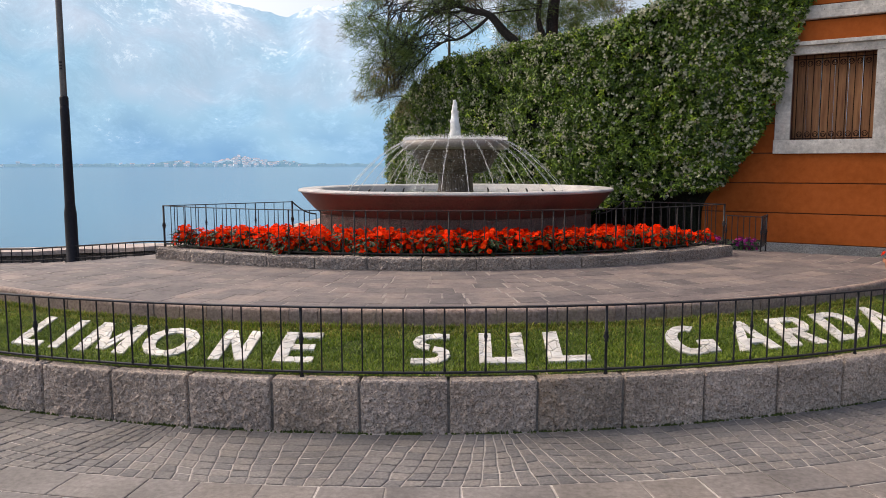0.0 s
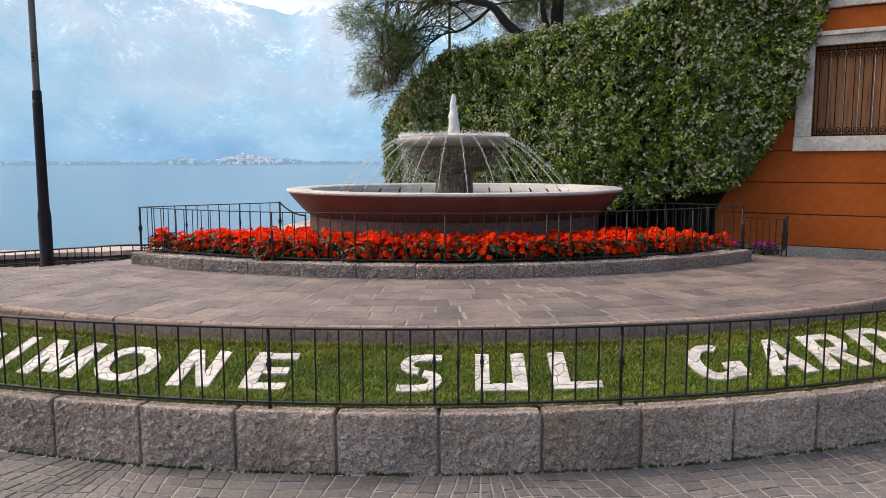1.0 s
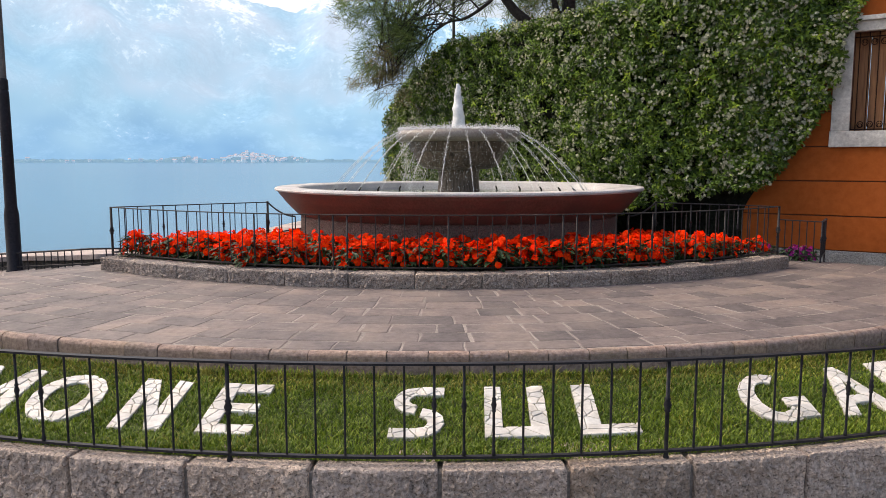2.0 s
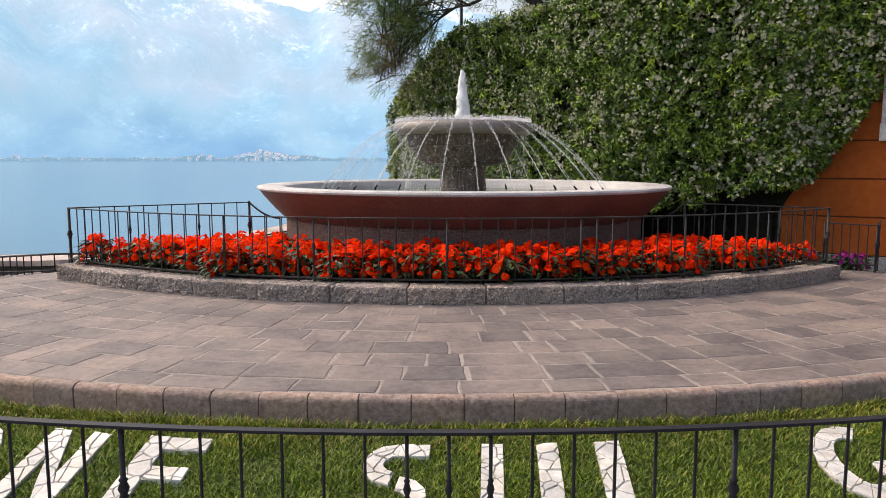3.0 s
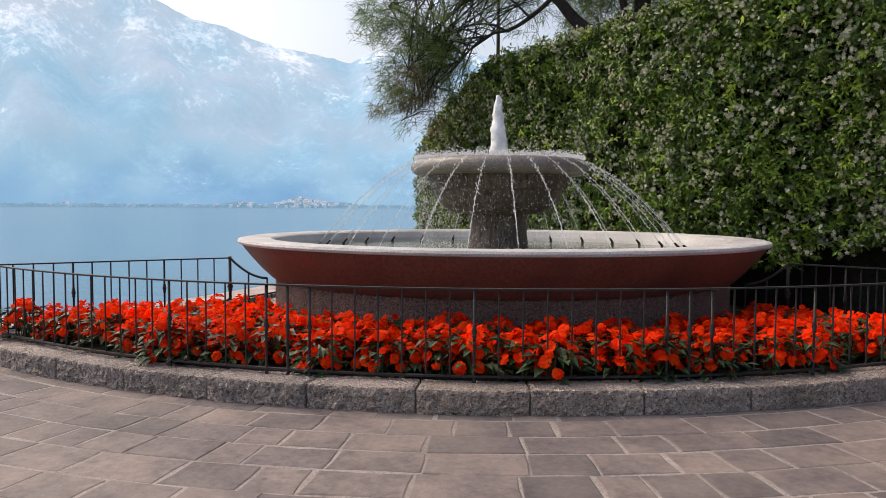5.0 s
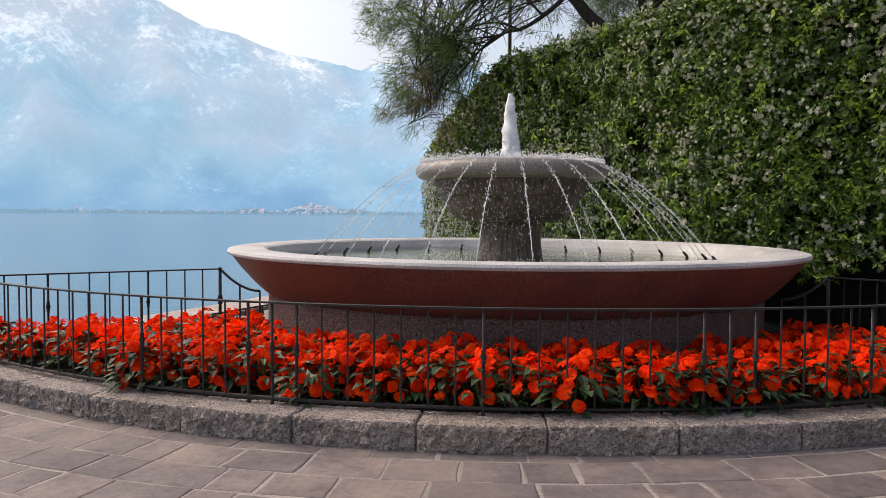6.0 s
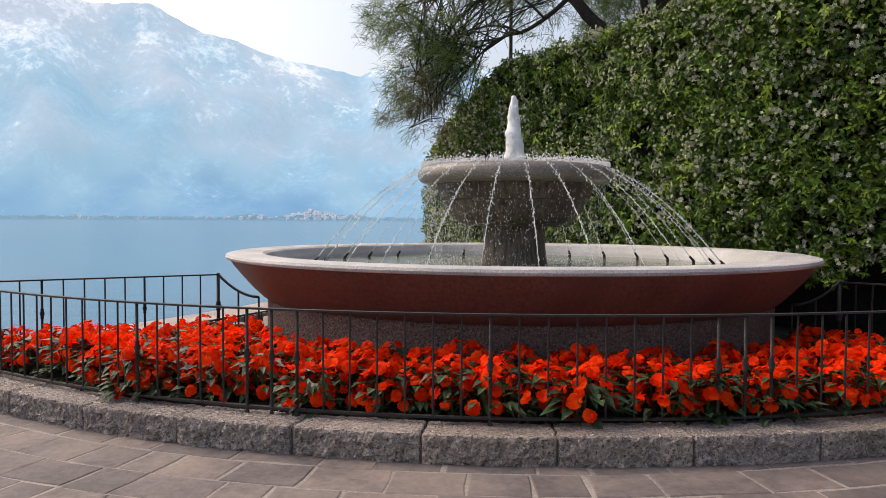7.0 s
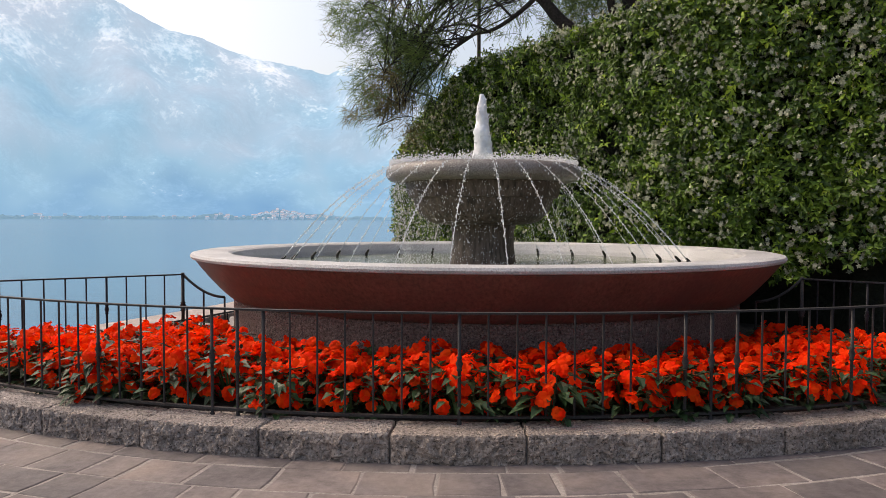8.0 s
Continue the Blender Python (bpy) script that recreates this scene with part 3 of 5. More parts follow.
def clip_poly(poly, a, b, gap):
    """Keeps the side of poly nearer to a than to b, gap inside the line between them."""
    d = (b - a).normalized()
    lim = ((a + b) / 2).dot(d) - gap
    out = []
    for p, q in zip(poly, poly[1:] + poly[:1]):
        sp, sq = p.dot(d) - lim, q.dot(d) - lim
        if sp <= 0:
            out.append(p)
        if (sp < 0) != (sq < 0) and abs(sp - sq) > 1e-9:
            out.append(p + (q - p) * (sp / (sp - sq)))
    return out


def build_letter(c, th0, th1):
    """A letter of broken white marble laid in the grass, its pieces kept a little apart."""
    mid = (th0 + th1) / 2
    e = thing("stone_letter", "letter %s of broken white marble pieces set in grass" % c, "letter", "letters of the lawn inscription")
    width, height = radians(th1 - th0) * 7.3, 0.49
    seeds = [Vector((rnd.uniform(-0.05, width + 0.05), rnd.uniform(-0.05, height + 0.05))) for _ in range(int(width * height / 0.0031) + 4)]
    bed = bmesh.new()
    for quad in letter_strokes(c):
        rows = []
        for dz in (-0.03, -0.001):
            rows.append([])
            for x, y in quad:
                r = 7.42 - y * height
                rows[-1].append(bed.verts.new(polar((th0 + x * (th1 - th0)) * (1 + 0.085 * y), r, lawn_z(r) + dz)))
        k = len(quad)
        for i in range(k):
            bed.faces.new((rows[0][i], rows[0][(i + 1) % k], rows[1][(i + 1) % k], rows[1][i]))
        bed.faces.new(rows[1])
    bmesh.ops.remove_doubles(bed, verts=bed.verts, dist=0.003)
    bmesh.ops.recalc_face_normals(bed, faces=bed.faces)
    part("mortar_bed", bed, LETTER_MORTAR, e)
    for quad in letter_strokes(c):
        outline = [Vector((x * width, y * height)) for x, y in quad]
        area = sum(p.x * q.y - q.x * p.y for p, q in zip(outline, outline[1:] + outline[:1]))
        if area < 0:
            outline.reverse()
        for s in seeds:
            cell = outline
            for o in seeds:
                if o is not s and (o - s).length < 0.3 and cell:
                    cell = clip_poly(cell, s, o, 0.0022)
            if len(cell) < 3:
                continue
            size = abs(sum(p.x * q.y - q.x * p.y for p, q in zip(cell, cell[1:] + cell[:1]))) / 2
            if size < 0.00012:
                continue
            bm = bmesh.new()
            lift = rnd.uniform(0.003, 0.007)
            ring = []
            for grow, dz in ((1.0, -0.03), (1.0, lift - 0.004), (0.93, lift)):
                row = []
                mx = sum((p for p in cell), Vector((0, 0))) / len(cell)
                for p in cell:
                    q = mx + (p - mx) * grow
                    v = q.y / height
                    th = (th0 + q.x / width * (th1 - th0)) * (1 + 0.085 * v)
                    r = 7.42 - q.y
                    row.append(bm.verts.new(polar(th, r, lawn_z(r) + dz)))
                ring.append(row)
            k = len(cell)
            for a, b in zip(ring, ring[1:]):
                for i in range(k):
                    bm.faces.new((a[i], a[(i + 1) % k], b[(i + 1) % k], b[i]))
            bm.faces.new(ring[-1])
            part("marble_piece", bm, MARBLE, e)
    return e


def iron_post(p, z0, z1, w=0.011, knob=True):
    """A square bar with a turned knob half-way up."""
    bm = bmesh.new()
    prof = [(w, z0), (w, z1)]
    if knob:
        zm = z0 + (z1 - z0) * 0.56
        prof = [(w * 1.5, z0), (w * 1.5, z0 + 0.02), (w, z0 + 0.03), (w, zm - 0.032), (w * 1.7, zm - 0.026), (w * 1.2, zm - 0.019), (w * 2.1, zm), (w * 1.2, zm + 0.019),
                (w * 1.7, zm + 0.026), (w, zm + 0.032), (w, z1)]
    tube(bm, [(p.x, p.y, z) for _, z in prof], [r for r, _ in prof], 8)
    return bm


def build_front_fence():
    e = thing("garden_fence", "low black wrought-iron railing along the granite wall", "fence")
    r, z0, z1 = 7.66, 0.345, 0.732
    part("top_rail", arc_bar(-47, 47, r, z1, 0.030, 0.009, 150), IRON, e)
    part("bottom_rail", arc_bar(-47, 47, r, z0, 0.022, 0.010, 150), IRON, e)
    step = 13.5 / 15
    knobbed = {-24, -23, -22, -9, -8, -7, 7, 8, 9, 21, 22, 23, 36, 37, 38}
    th = -4.05 - step * 47
    k = -47
    while th < 47:
        p = polar(th, r)
        if k % 15 == 0:
            part("post", iron_post(p, 0.30, z1, 0.0085), IRON, e, smooth=True)
        elif k in knobbed:
            part("bar", iron_post(p, z0, z1, 0.0056), IRON, e, "bar with a turned knob", smooth=True)
        else:
            bm = tube(bmesh.new(), [(p.x, p.y, z0), (p.x, p.y, z1)], 0.0050, 6)
            part("bar", bm, IRON, e)
        th += step
        k += 1


# the bed
BED_L, BED_R = -36.9, 41.6
LEFT_POST, RIGHT_POST = Vector((-2.0, 8.99, 0)), Vector((2.10, 9.06, 0))


def straight_fence(e, a, b, z0, z1, count, knobs=()):
    d = b - a
    for z, w, h in ((z1, 0.026, 0.009), (z0, 0.022, 0.010)):
        mid = (a + b) / 2
        bm = box(bmesh.new(), Matrix.Translation((mid.x, mid.y, z)) @ pose(0, 0, 0, 0, 0, math.degrees(math.atan2(d.y, d.x))), d.length, w, h)
        part("rail", bm, IRON, e)
    for k in range(1, count):
        p = a + d * (k / count)
        part("bar", tube(bmesh.new(), [(p.x, p.y, z0), (p.x, p.y, z1)], 0.0050, 6), IRON, e) if k not in knobs else part("post", iron_post(p, z0 - 0.05, z1, 0.0072), IRON, e, smooth=True)


def build_bed_fence():
    e = thing("flower_bed_fence", "black wrought-iron railing round the flower bed", "fence")
    r, z0, z1 = 5.005, 0.684, 1.108
    part("top_rail", arc_bar(BED_L, BED_R, r, z1, 0.024, 0.008, 110, BED), WORN_IRON, e)
    part("bottom_rail", arc_bar(BED_L, BED_R, r, z0, 0.020, 0.010, 110, BED), WORN_IRON, e)
    knobbed = {-14, -9, -8, -7, 0, 8, 9, 10, 15, 22}
    for k in range(-28, 28):
        th = 2.35 + 1.344 * k
        if th < BED_L + 0.5 or th > BED_R - 0.5:
            continue
        p = polar(th, r, 0, BED)
        if k in knobbed:
            part("post", iron_post(p, 0.64, z1, 0.0072), WORN_IRON, e, smooth=True)
        else:
            part("bar", tube(bmesh.new(), [(p.x, p.y, z0), (p.x, p.y, z1)], 0.0046, 6), WORN_IRON, e)
    for th, post, sign in ((BED_L, LEFT_POST, 1), (BED_R, RIGHT_POST, -1)):
        corner = polar(th, r, 0, BED)
        part("post", iron_post(corner, 0.60, z1 + 0.004, 0.012), WORN_IRON, e, smooth=True)
        straight_fence(e, corner, post, z0, z1, 13, knobs=(4, 9))
        part("post", iron_post(post, 0.60, z1 + 0.012, 0.012), WORN_IRON, e, smooth=True)
        # the end sweeps down to the basin's foot
        pts = []
        for k in range(9):
            t = k / 8
            pts.append(post + Vector((sign * 0.30 * t, -0.03 * t, 1.11 - 0.15 * (1 - (1 - t) ** 2))))
        part("scroll", tube(bmesh.new(), pts, 0.009, 8), WORN_IRON, e, smooth=True)
        for t in (0.5, 1.0):
            p = post + Vector((sign * 0.30 * t, -0.03 * t, 0))
            part("bar", tube(bmesh.new(), [(p.x, p.y, 0.66), (p.x, p.y, 1.11 - 0.15 * (1 - (1 - t) ** 2))], 0.007, 6), WORN_IRON, e)


def build_bed_soil():
    bm = bmesh.new()
    n = 60
    ring = [polar(BED_L + (BED_R - BED_L) * k / n, 4.94, 0.645, BED) for k in range(n + 1)]
    ring += [Vector((2.25, 9.25, 0.645)), Vector((2.0, 10.4, 0.645)), Vector((-1.7, 10.4, 0.645)), Vector((-2.15, 9.25, 0.645))]
    f = bm.faces.new([bm.verts.new(v) for v in ring])
    got = bmesh.ops.extrude_face_region(bm, geom=[f])
    for g in got["geom"]:
        if isinstance(g, bmesh.types.BMVert):
            g.co.z -= 0.25
    bmesh.ops.recalc_face_normals(bm, faces=bm.faces)
    tagged(part("bed_soil", bm, SOIL), "dark damp soil of the flower bed", "soil", kind="structure")


# fountain
FX, FY = 0.02, 9.45


def build_fountain():
    e = thing("fountain", "two-tier stone fountain with an oxblood basin and white rim", "fountain", at=(FX, FY, 0))
    part("base", lathe([(0, 0.5), (1.73, 0.5), (1.725, 0.97), (1.70, 0.99), (0, 0.99)]), GRANITE_BASE, e, "rough brown-grey granite foot", smooth=False)
    part("basin", lathe([(0, 0.972), (1.70, 0.972), (1.735, 0.976), (1.765, 0.998), (1.82, 1.052), (1.89, 1.130), (1.945, 1.198), (1.964, 1.226), (1.966, 1.232), (1.80, 1.232), (1.80, 1.08), (0, 1.08)], 128),
         RED_STONE, e, "dull oxblood red bowl", smooth=False)
    part("rim", lathe([(1.966, 1.233), (1.990, 1.238), (1.996, 1.252), (1.988, 1.266), (1.960, 1.272), (1.76, 1.268), (1.735, 1.256), (1.70, 1.20), (1.66, 1.10)], 128),
         RIM_STONE, e, "pale grey stone rim", smooth=False)
    part("water_surface", lathe([(0, 1.168), (1.69, 1.168)], 96), POOL, e, "shallow greenish rippling water")
    part("pedestal", lathe([(0.245, 1.09), (0.245, 1.16), (0.236, 1.2), (0.224, 1.30), (0.222, 1.40), (0.232, 1.44), (0.25, 1.46), (0, 1.46)], 48), WET_STONE, e, "wet dark stone stem", smooth=True)
    part("upper_bowl", lathe([(0, 1.45), (0.25, 1.45), (0.335, 1.455), (0.40, 1.474), (0.455, 1.525), (0.488, 1.59), (0.502, 1.632), (0.530, 1.640), (0.545, 1.69), (0.556, 1.738), (0.57, 1.75), (0, 1.75)], 96),
         WET_STONE, e, "dark wet brown stone bowl with a stepped band", smooth=False)
    part("bowl_lip", lathe([(0.50, 1.745), (0.585, 1.748), (0.645, 1.752), (0.678, 1.768), (0.694, 1.798), (0.690, 1.834), (0.668, 1.860), (0.625, 1.872), (0.57, 1.862), (0.50, 1.84), (0, 1.83)], 96),
         LIP_STONE, e, "thick rounded pale wet lip", smooth=True)
    part("bowl_water", lathe([(0, 1.857), (0.57, 1.857)], 48), POOL, e)
    # nozzle ring and the thin jets that arch into the bowl
    n = 28
    jets = []
    for k in range(n):
        a = math.tau * (k + 0.5) / n
        c, s = math.cos(a), math.sin(a)
        bm = tube(bmesh.new(), [(1.44 * c, 1.44 * s, 1.14), (1.44 * c, 1.44 * s, 1.19), (1.405 * c, 1.405 * s, 1.225)], [0.013, 0.012, 0.008], 8)
        part("nozzle", bm, BRONZE, e, "small dark metal nozzle")
        pts = []
        for i in range(17):
            t = i / 16
            rr = 1.405 - 0.80 * t
            pts.append(Vector((rr * c, rr * s, 1.225 + 1.03 * t - 0.37 * t * t)))
        part("water_jet", tube(bmesh.new(), pts, [0.0018 - 0.00006 * i for i in range(17)], 5), DROPS, e, "thin arching jet of water", smooth=True)
        for i in range(84):
            t = 0.06 + 0.94 * i / 84 + rnd.uniform(-0.008, 0.008)
            rr = 1.405 - 0.80 * t
            jets.append(Vector((rr * c, rr * s, 1.225 + 1.03 * t - 0.37 * t * t)) + Vector([rnd.gauss(0, 0.003 + 0.007 * t) for _ in range(3)]))
    # the centre jet: a ragged white column
    bm = bmesh.new()
    rings = []
    for i in range(26):
        t = i / 25
        z = 1.85 + 0.53 * t
        rad = (0.066 * (1 - t) ** 0.7 + 0.014) * (1 + 0.10 * noise.noise(Vector((t * 9, 0, 5))))
        ox, oy = 0.010 * noise.noise(Vector((t * 5, 2, 0))) - 0.012 * t, 0.010 * noise.noise(Vector((t * 5, 7, 0)))
        rings.append([bm.verts.new((ox + rad * math.cos(k * math.tau / 14) * (1 + 0.34 * noise.noise(Vector((k * 1.3, t * 19, 1)))),
                                    oy + rad * math.sin(k * math.tau / 14) * (1 + 0.34 * noise.noise(Vector((k * 1.3, t * 19, 9)))), z)) for k in range(14)])
    for a, b in zip(rings, rings[1:]):
        for k in range(14):
            bm.faces.new((a[k], a[(k + 1) % 14], b[(k + 1) % 14], b[k]))
    bm.faces.new(rings[-1])
    for _ in range(120):
        h = rnd.random()
        a = rnd.uniform(0, math.tau)
        rr = 0.065 * (1 - h) + rnd.uniform(0.005, 0.05)
        bmesh.ops.create_icosphere(bm, subdivisions=1, radius=rnd.uniform(0.003, 0.008), matrix=Matrix.Translation((rr * math.cos(a), rr * math.sin(a), 1.87 + 0.5 * h * h)))
    part("centre_jet", bm, FOAM, e, "white foaming column of water", smooth=True)
    # splash on the bowl and drips under it
    verts, faces = [], []

    def drop(p, r, tall=1.0):
        b = len(verts)
        verts.extend([(p[0] + r, p[1], p[2]), (p[0] - r, p[1], p[2]), (p[0], p[1] + r, p[2]), (p[0], p[1] - r, p[2]), (p[0], p[1], p[2] + r * tall), (p[0], p[1], p[2] - r * tall)])
        faces.extend([(b + i, b + j, b + k) for i, j, k in ((0, 2, 4), (2, 1, 4), (1, 3, 4), (3, 0, 4), (2, 0, 5), (1, 2, 5), (3, 1, 5), (0, 3, 5))])
    for p in jets:
        drop(p, rnd.uniform(0.0020, 0.0048), rnd.uniform(1.0, 2.2))
    for _ in range(5200):
        a, rr = rnd.uniform(0, math.tau), 0.67 - abs(rnd.gauss(0, 0.11))
        drop((rr * math.cos(a), rr * math.sin(a), 1.868 + abs(rnd.gauss(0, 0.022))), rnd.uniform(0.0022, 0.0060))
    for _ in range(6500):                    # a broken curtain under the lip, thickest towards the lake
        a = rnd.uniform(0, math.tau)
        if rnd.random() > 0.45 + 0.55 * max(0.0, math.cos(a - 3.5)):
            continue
        h = rnd.random()
        rr = 0.645 - 0.13 * rnd.random() * (1.2 - h)
        drop((rr * math.cos(a), rr * math.sin(a), 1.17 + 0.58 * h), rnd.uniform(0.0012, 0.0028), rnd.uniform(1.0, 3.4))
    for _ in range(700):
        a, rr = rnd.uniform(0, math.tau), rnd.uniform(0.4, 0.9)
        drop((rr * math.cos(a), rr * math.sin(a), 1.168 + abs(rnd.gauss(0, 0.018))), rnd.uniform(0.002, 0.005))
    tagged(part("spray", soup("spray", verts, faces, DROPS), None, e, "fine white drops round the bowl"), kind="stuff")


# impatiens
def petal_fan(verts, faces, centre, normal, size, spin, curl=0.0):
    """Five broad overlapping petals round a small eye, their rims turned back a little."""
    n = Vector(normal).normalized()
    x = n.orthogonal().normalized()
    y = n.cross(x)
    for k in range(5):
        a = spin + k * math.tau / 5
        d = x * math.cos(a) + y * math.sin(a)
        s = x * -math.sin(a) + y * math.cos(a)
        b = len(verts)
        c = Vector(centre) + n * 0.0010 * (k % 3)
        d = (d + n * math.sin(k * 2.3 + spin * 7) * 0.28).normalized()
        verts += [c, c + d * size * 0.36 - s * size * 0.44 + n * size * 0.05, c + d * size * 0.76 - s * size * 0.55 + n * size * (0.14 - curl), c + d * size * 1.02 - s * size * 0.28 - n * size * curl,
                  c + d * size * 0.93 + n * size * (0.10 - curl), c + d * size * 1.02 + s * size * 0.28 - n * size * curl, c + d * size * 0.76 + s * size * 0.55 + n * size * (-0.02 - curl), c + d * size * 0.36 + s * size * 0.44 + n * size * 0.02,
                  c + d * size * 0.55 + n * size * 0.10]
        faces += [(b, b + 1, b + 8), (b + 1, b + 2, b + 8), (b + 2, b + 3, b + 4, b + 8), (b + 4, b + 5, b + 6, b + 8), (b + 6, b + 7, b + 8), (b + 7, b, b + 8)]


def leaf(verts, faces, base, way, side, up, length, width):
    """A folded pointed leaf."""
    b = len(verts)
    verts += [base, base + way * length * 0.45 + side * width + up * width * 0.35, base + way * length * 0.5, base + way * length * 0.45 - side * width + up * width * 0.35, base + way * length - up * length * 0.18]
    faces += [(b, b + 1, b + 2), (b, b + 2, b + 3), (b + 1, b + 4, b + 2), (b + 2, b + 4, b + 3)]


def plant_meshes(seed, petals, blossoms=9, radius=0.118, height=0.22, size=0.0252):
    r = random.Random(seed)
    lv, lf, fv, ff = [], [], [], []
    for k in range(54):
        a = r.uniform(0, math.tau)
        h = r.uniform(0.08, 0.90) * height
        rr = r.uniform(0.25, 0.95) * radius * (1.1 - 0.45 * h / height)
        base = Vector((rr * math.cos(a), rr * math.sin(a), h))
        way = Vector((math.cos(a), math.sin(a), r.uniform(-0.35, 0.5))).normalized()
        side = way.cross(Vector((0, 0, 1))).normalized()
        leaf(lv, lf, base, way, side, side.cross(way), r.uniform(0.060, 0.10), r.uniform(0.014, 0.023))
    for k in range(7):
        a = r.uniform(0, math.tau)
        p, q = Vector((0.02 * math.cos(a), 0.02 * math.sin(a), -0.02)), Vector((radius * 0.6 * math.cos(a), radius * 0.6 * math.sin(a), height * 0.85))
        side = Vector((-math.sin(a), math.cos(a), 0)) * 0.004
        b = len(lv)
        lv += [p - side, p + side, q + side, q - side]
        lf.append((b, b + 1, b + 2, b + 3))
    for k in range(blossoms):
        a = k * 2.4 + r.uniform(-0.4, 0.4)
        rr = radius * math.sqrt((k + 0.6) / blossoms)
        z = height * (1.06 - 0.78 * (rr / radius) ** 2.0) + r.uniform(-0.020, 0.028)
        nrm = Vector((math.cos(a) * rr / radius * 1.25, math.sin(a) * rr / radius * 1.25, 0.62)) + Vector([r.uniform(-0.40, 0.40) for _ in range(3)])
        petal_fan(fv, ff, Vector((rr * math.cos(a), rr * math.sin(a), z)), nrm, size * r.uniform(0.75, 1.15), r.uniform(0, 6), r.uniform(-0.10, 0.22))
    return soup("foliage", lv, lf, BED_LEAF), soup("blossoms", fv, ff, petals)


def in_bed(x, y, margin=0.0):
    d = Vector((x - BED[0], y - BED[1]))
    if d.length > 4.93 - margin or math.hypot(x - FX, y - FY) < 1.80 + margin or y > 9.35:
        return False
    for th_c, post, s in ((BED_L, LEFT_POST, 1), (BED_R, RIGHT_POST, -1)):
        c = polar(th_c, 5.005, 0, BED)
        e = post - c
        if s * (e.x * (y - c.y) - e.y * (x - c.x)) > -(0.10 + margin) * e.length:
            return False
    return True


def build_bed_plants():
    kinds = [plant_meshes(50 + k, PETAL, blossoms=(21, 26, 23, 27, 19, 25, 22, 24)[k], height=0.19, size=0.0272) for k in range(8)]
    step = 0.166
    y = 7.08
    row = 0
    while y < 9.4:
        x = -3.4 + (row % 2) * step / 2
        while x < 3.4:
            px, py = x + rnd.uniform(-0.05, 0.05), y + rnd.uniform(-0.05, 0.05)
            if in_bed(px, py) and rnd.random() > 0.03:
                e = thing("impatiens_plant", "scarlet impatiens plant in full bloom in the bed", "flower", "flowers of the round bed")
                s = rnd.uniform(0.88, 1.14) * (0.85 if py > 8.1 else 1.06)
                e.matrix_basis = Matrix.Translation((px, py, 0.642)) @ pose(0, 0, 0, rnd.uniform(-8, 8), rnd.uniform(-8, 8), rnd.uniform(0, 360)) @ Matrix.Scale(s, 4)
                f, b = kinds[rnd.randrange(8)]
                part("foliage", f, None, e)
                part("blossoms", b, None, e)
            x += step
        y += step * 0.88
        row += 1


build_lawn()
for spec in LETTERS:
    build_letter(*spec)
build_front_fence()
build_bed_soil()
build_bed_fence()
build_fountain()
build_bed_plants()


# ---- the hedge ----
HEDGE = [(4.62, 9.53), (4.1, 9.74), (3.6, 9.88), (3.15, 10.0), (2.05, 10.65), (1.4, 11.2), (0.54, 12.5), (-0.3, 13.7), (-0.9, 14.8), (-1.45, 15.9)]
hedge_line = [Vector((p.x, p.y)) for p in catmull([Vector((x, y, 0)) for x, y in HEDGE], 10)]
HEDGE_TOP = [(-1.45, 2.45), (-1.23, 2.8), (-0.9, 3.06), (-0.55, 3.3), (-0.25, 3.45), (0.4, 3.5), (1.1, 3.46), (1.9, 3.47), (2.26, 3.58), (2.73, 3.77), (3.3, 4.05), (3.8, 4.4), (4.62, 4.9)]
HEDGE_EDGE = [(1.0, -0.76), (1.56, -0.38), (2.16, -0.02), (2.6, 0.09), (3.02, 0.18), (3.3, 0.28), (3.64, 0.42), (5.0, 0.55)]
HEDGE_FOOT = [(-1.45, 0.4), (1.3, 0.5), (2.0, 0.90), (2.6, 1.06), (3.2, 1.24), (4.6, 1.34)]


def hedge_at(f):
    """Place and outward normal at the fraction f of the hedge's length."""
    x = f * (len(hedge_line) - 1)
    i = min(int(x), len(hedge_line) - 2)
    a, b = hedge_line[i], hedge_line[i + 1]
    d = (b - a).normalized()
    n = Vector((-d.y, d.x))
    return a + (b - a) * (x - i), n


def hedge_keeps(p, z):
    u = (Vector((p.x, p.y)) - WP).dot(WU)
    return u < lerp_table(z, HEDGE_EDGE) + 0.06 * noise.noise(Vector((0, 0, z * 5))) + 0.03 * noise.noise(Vector((3, 0, z * 17)))


def hedge_bulge(p, z):
    return 0.10 * noise.noise(Vector((p.x * 1.3, p.y * 1.3, z * 1.3))) + 0.09 * noise.noise(Vector((p.x * 3.5, p.y * 3.5, z * 3.5)))


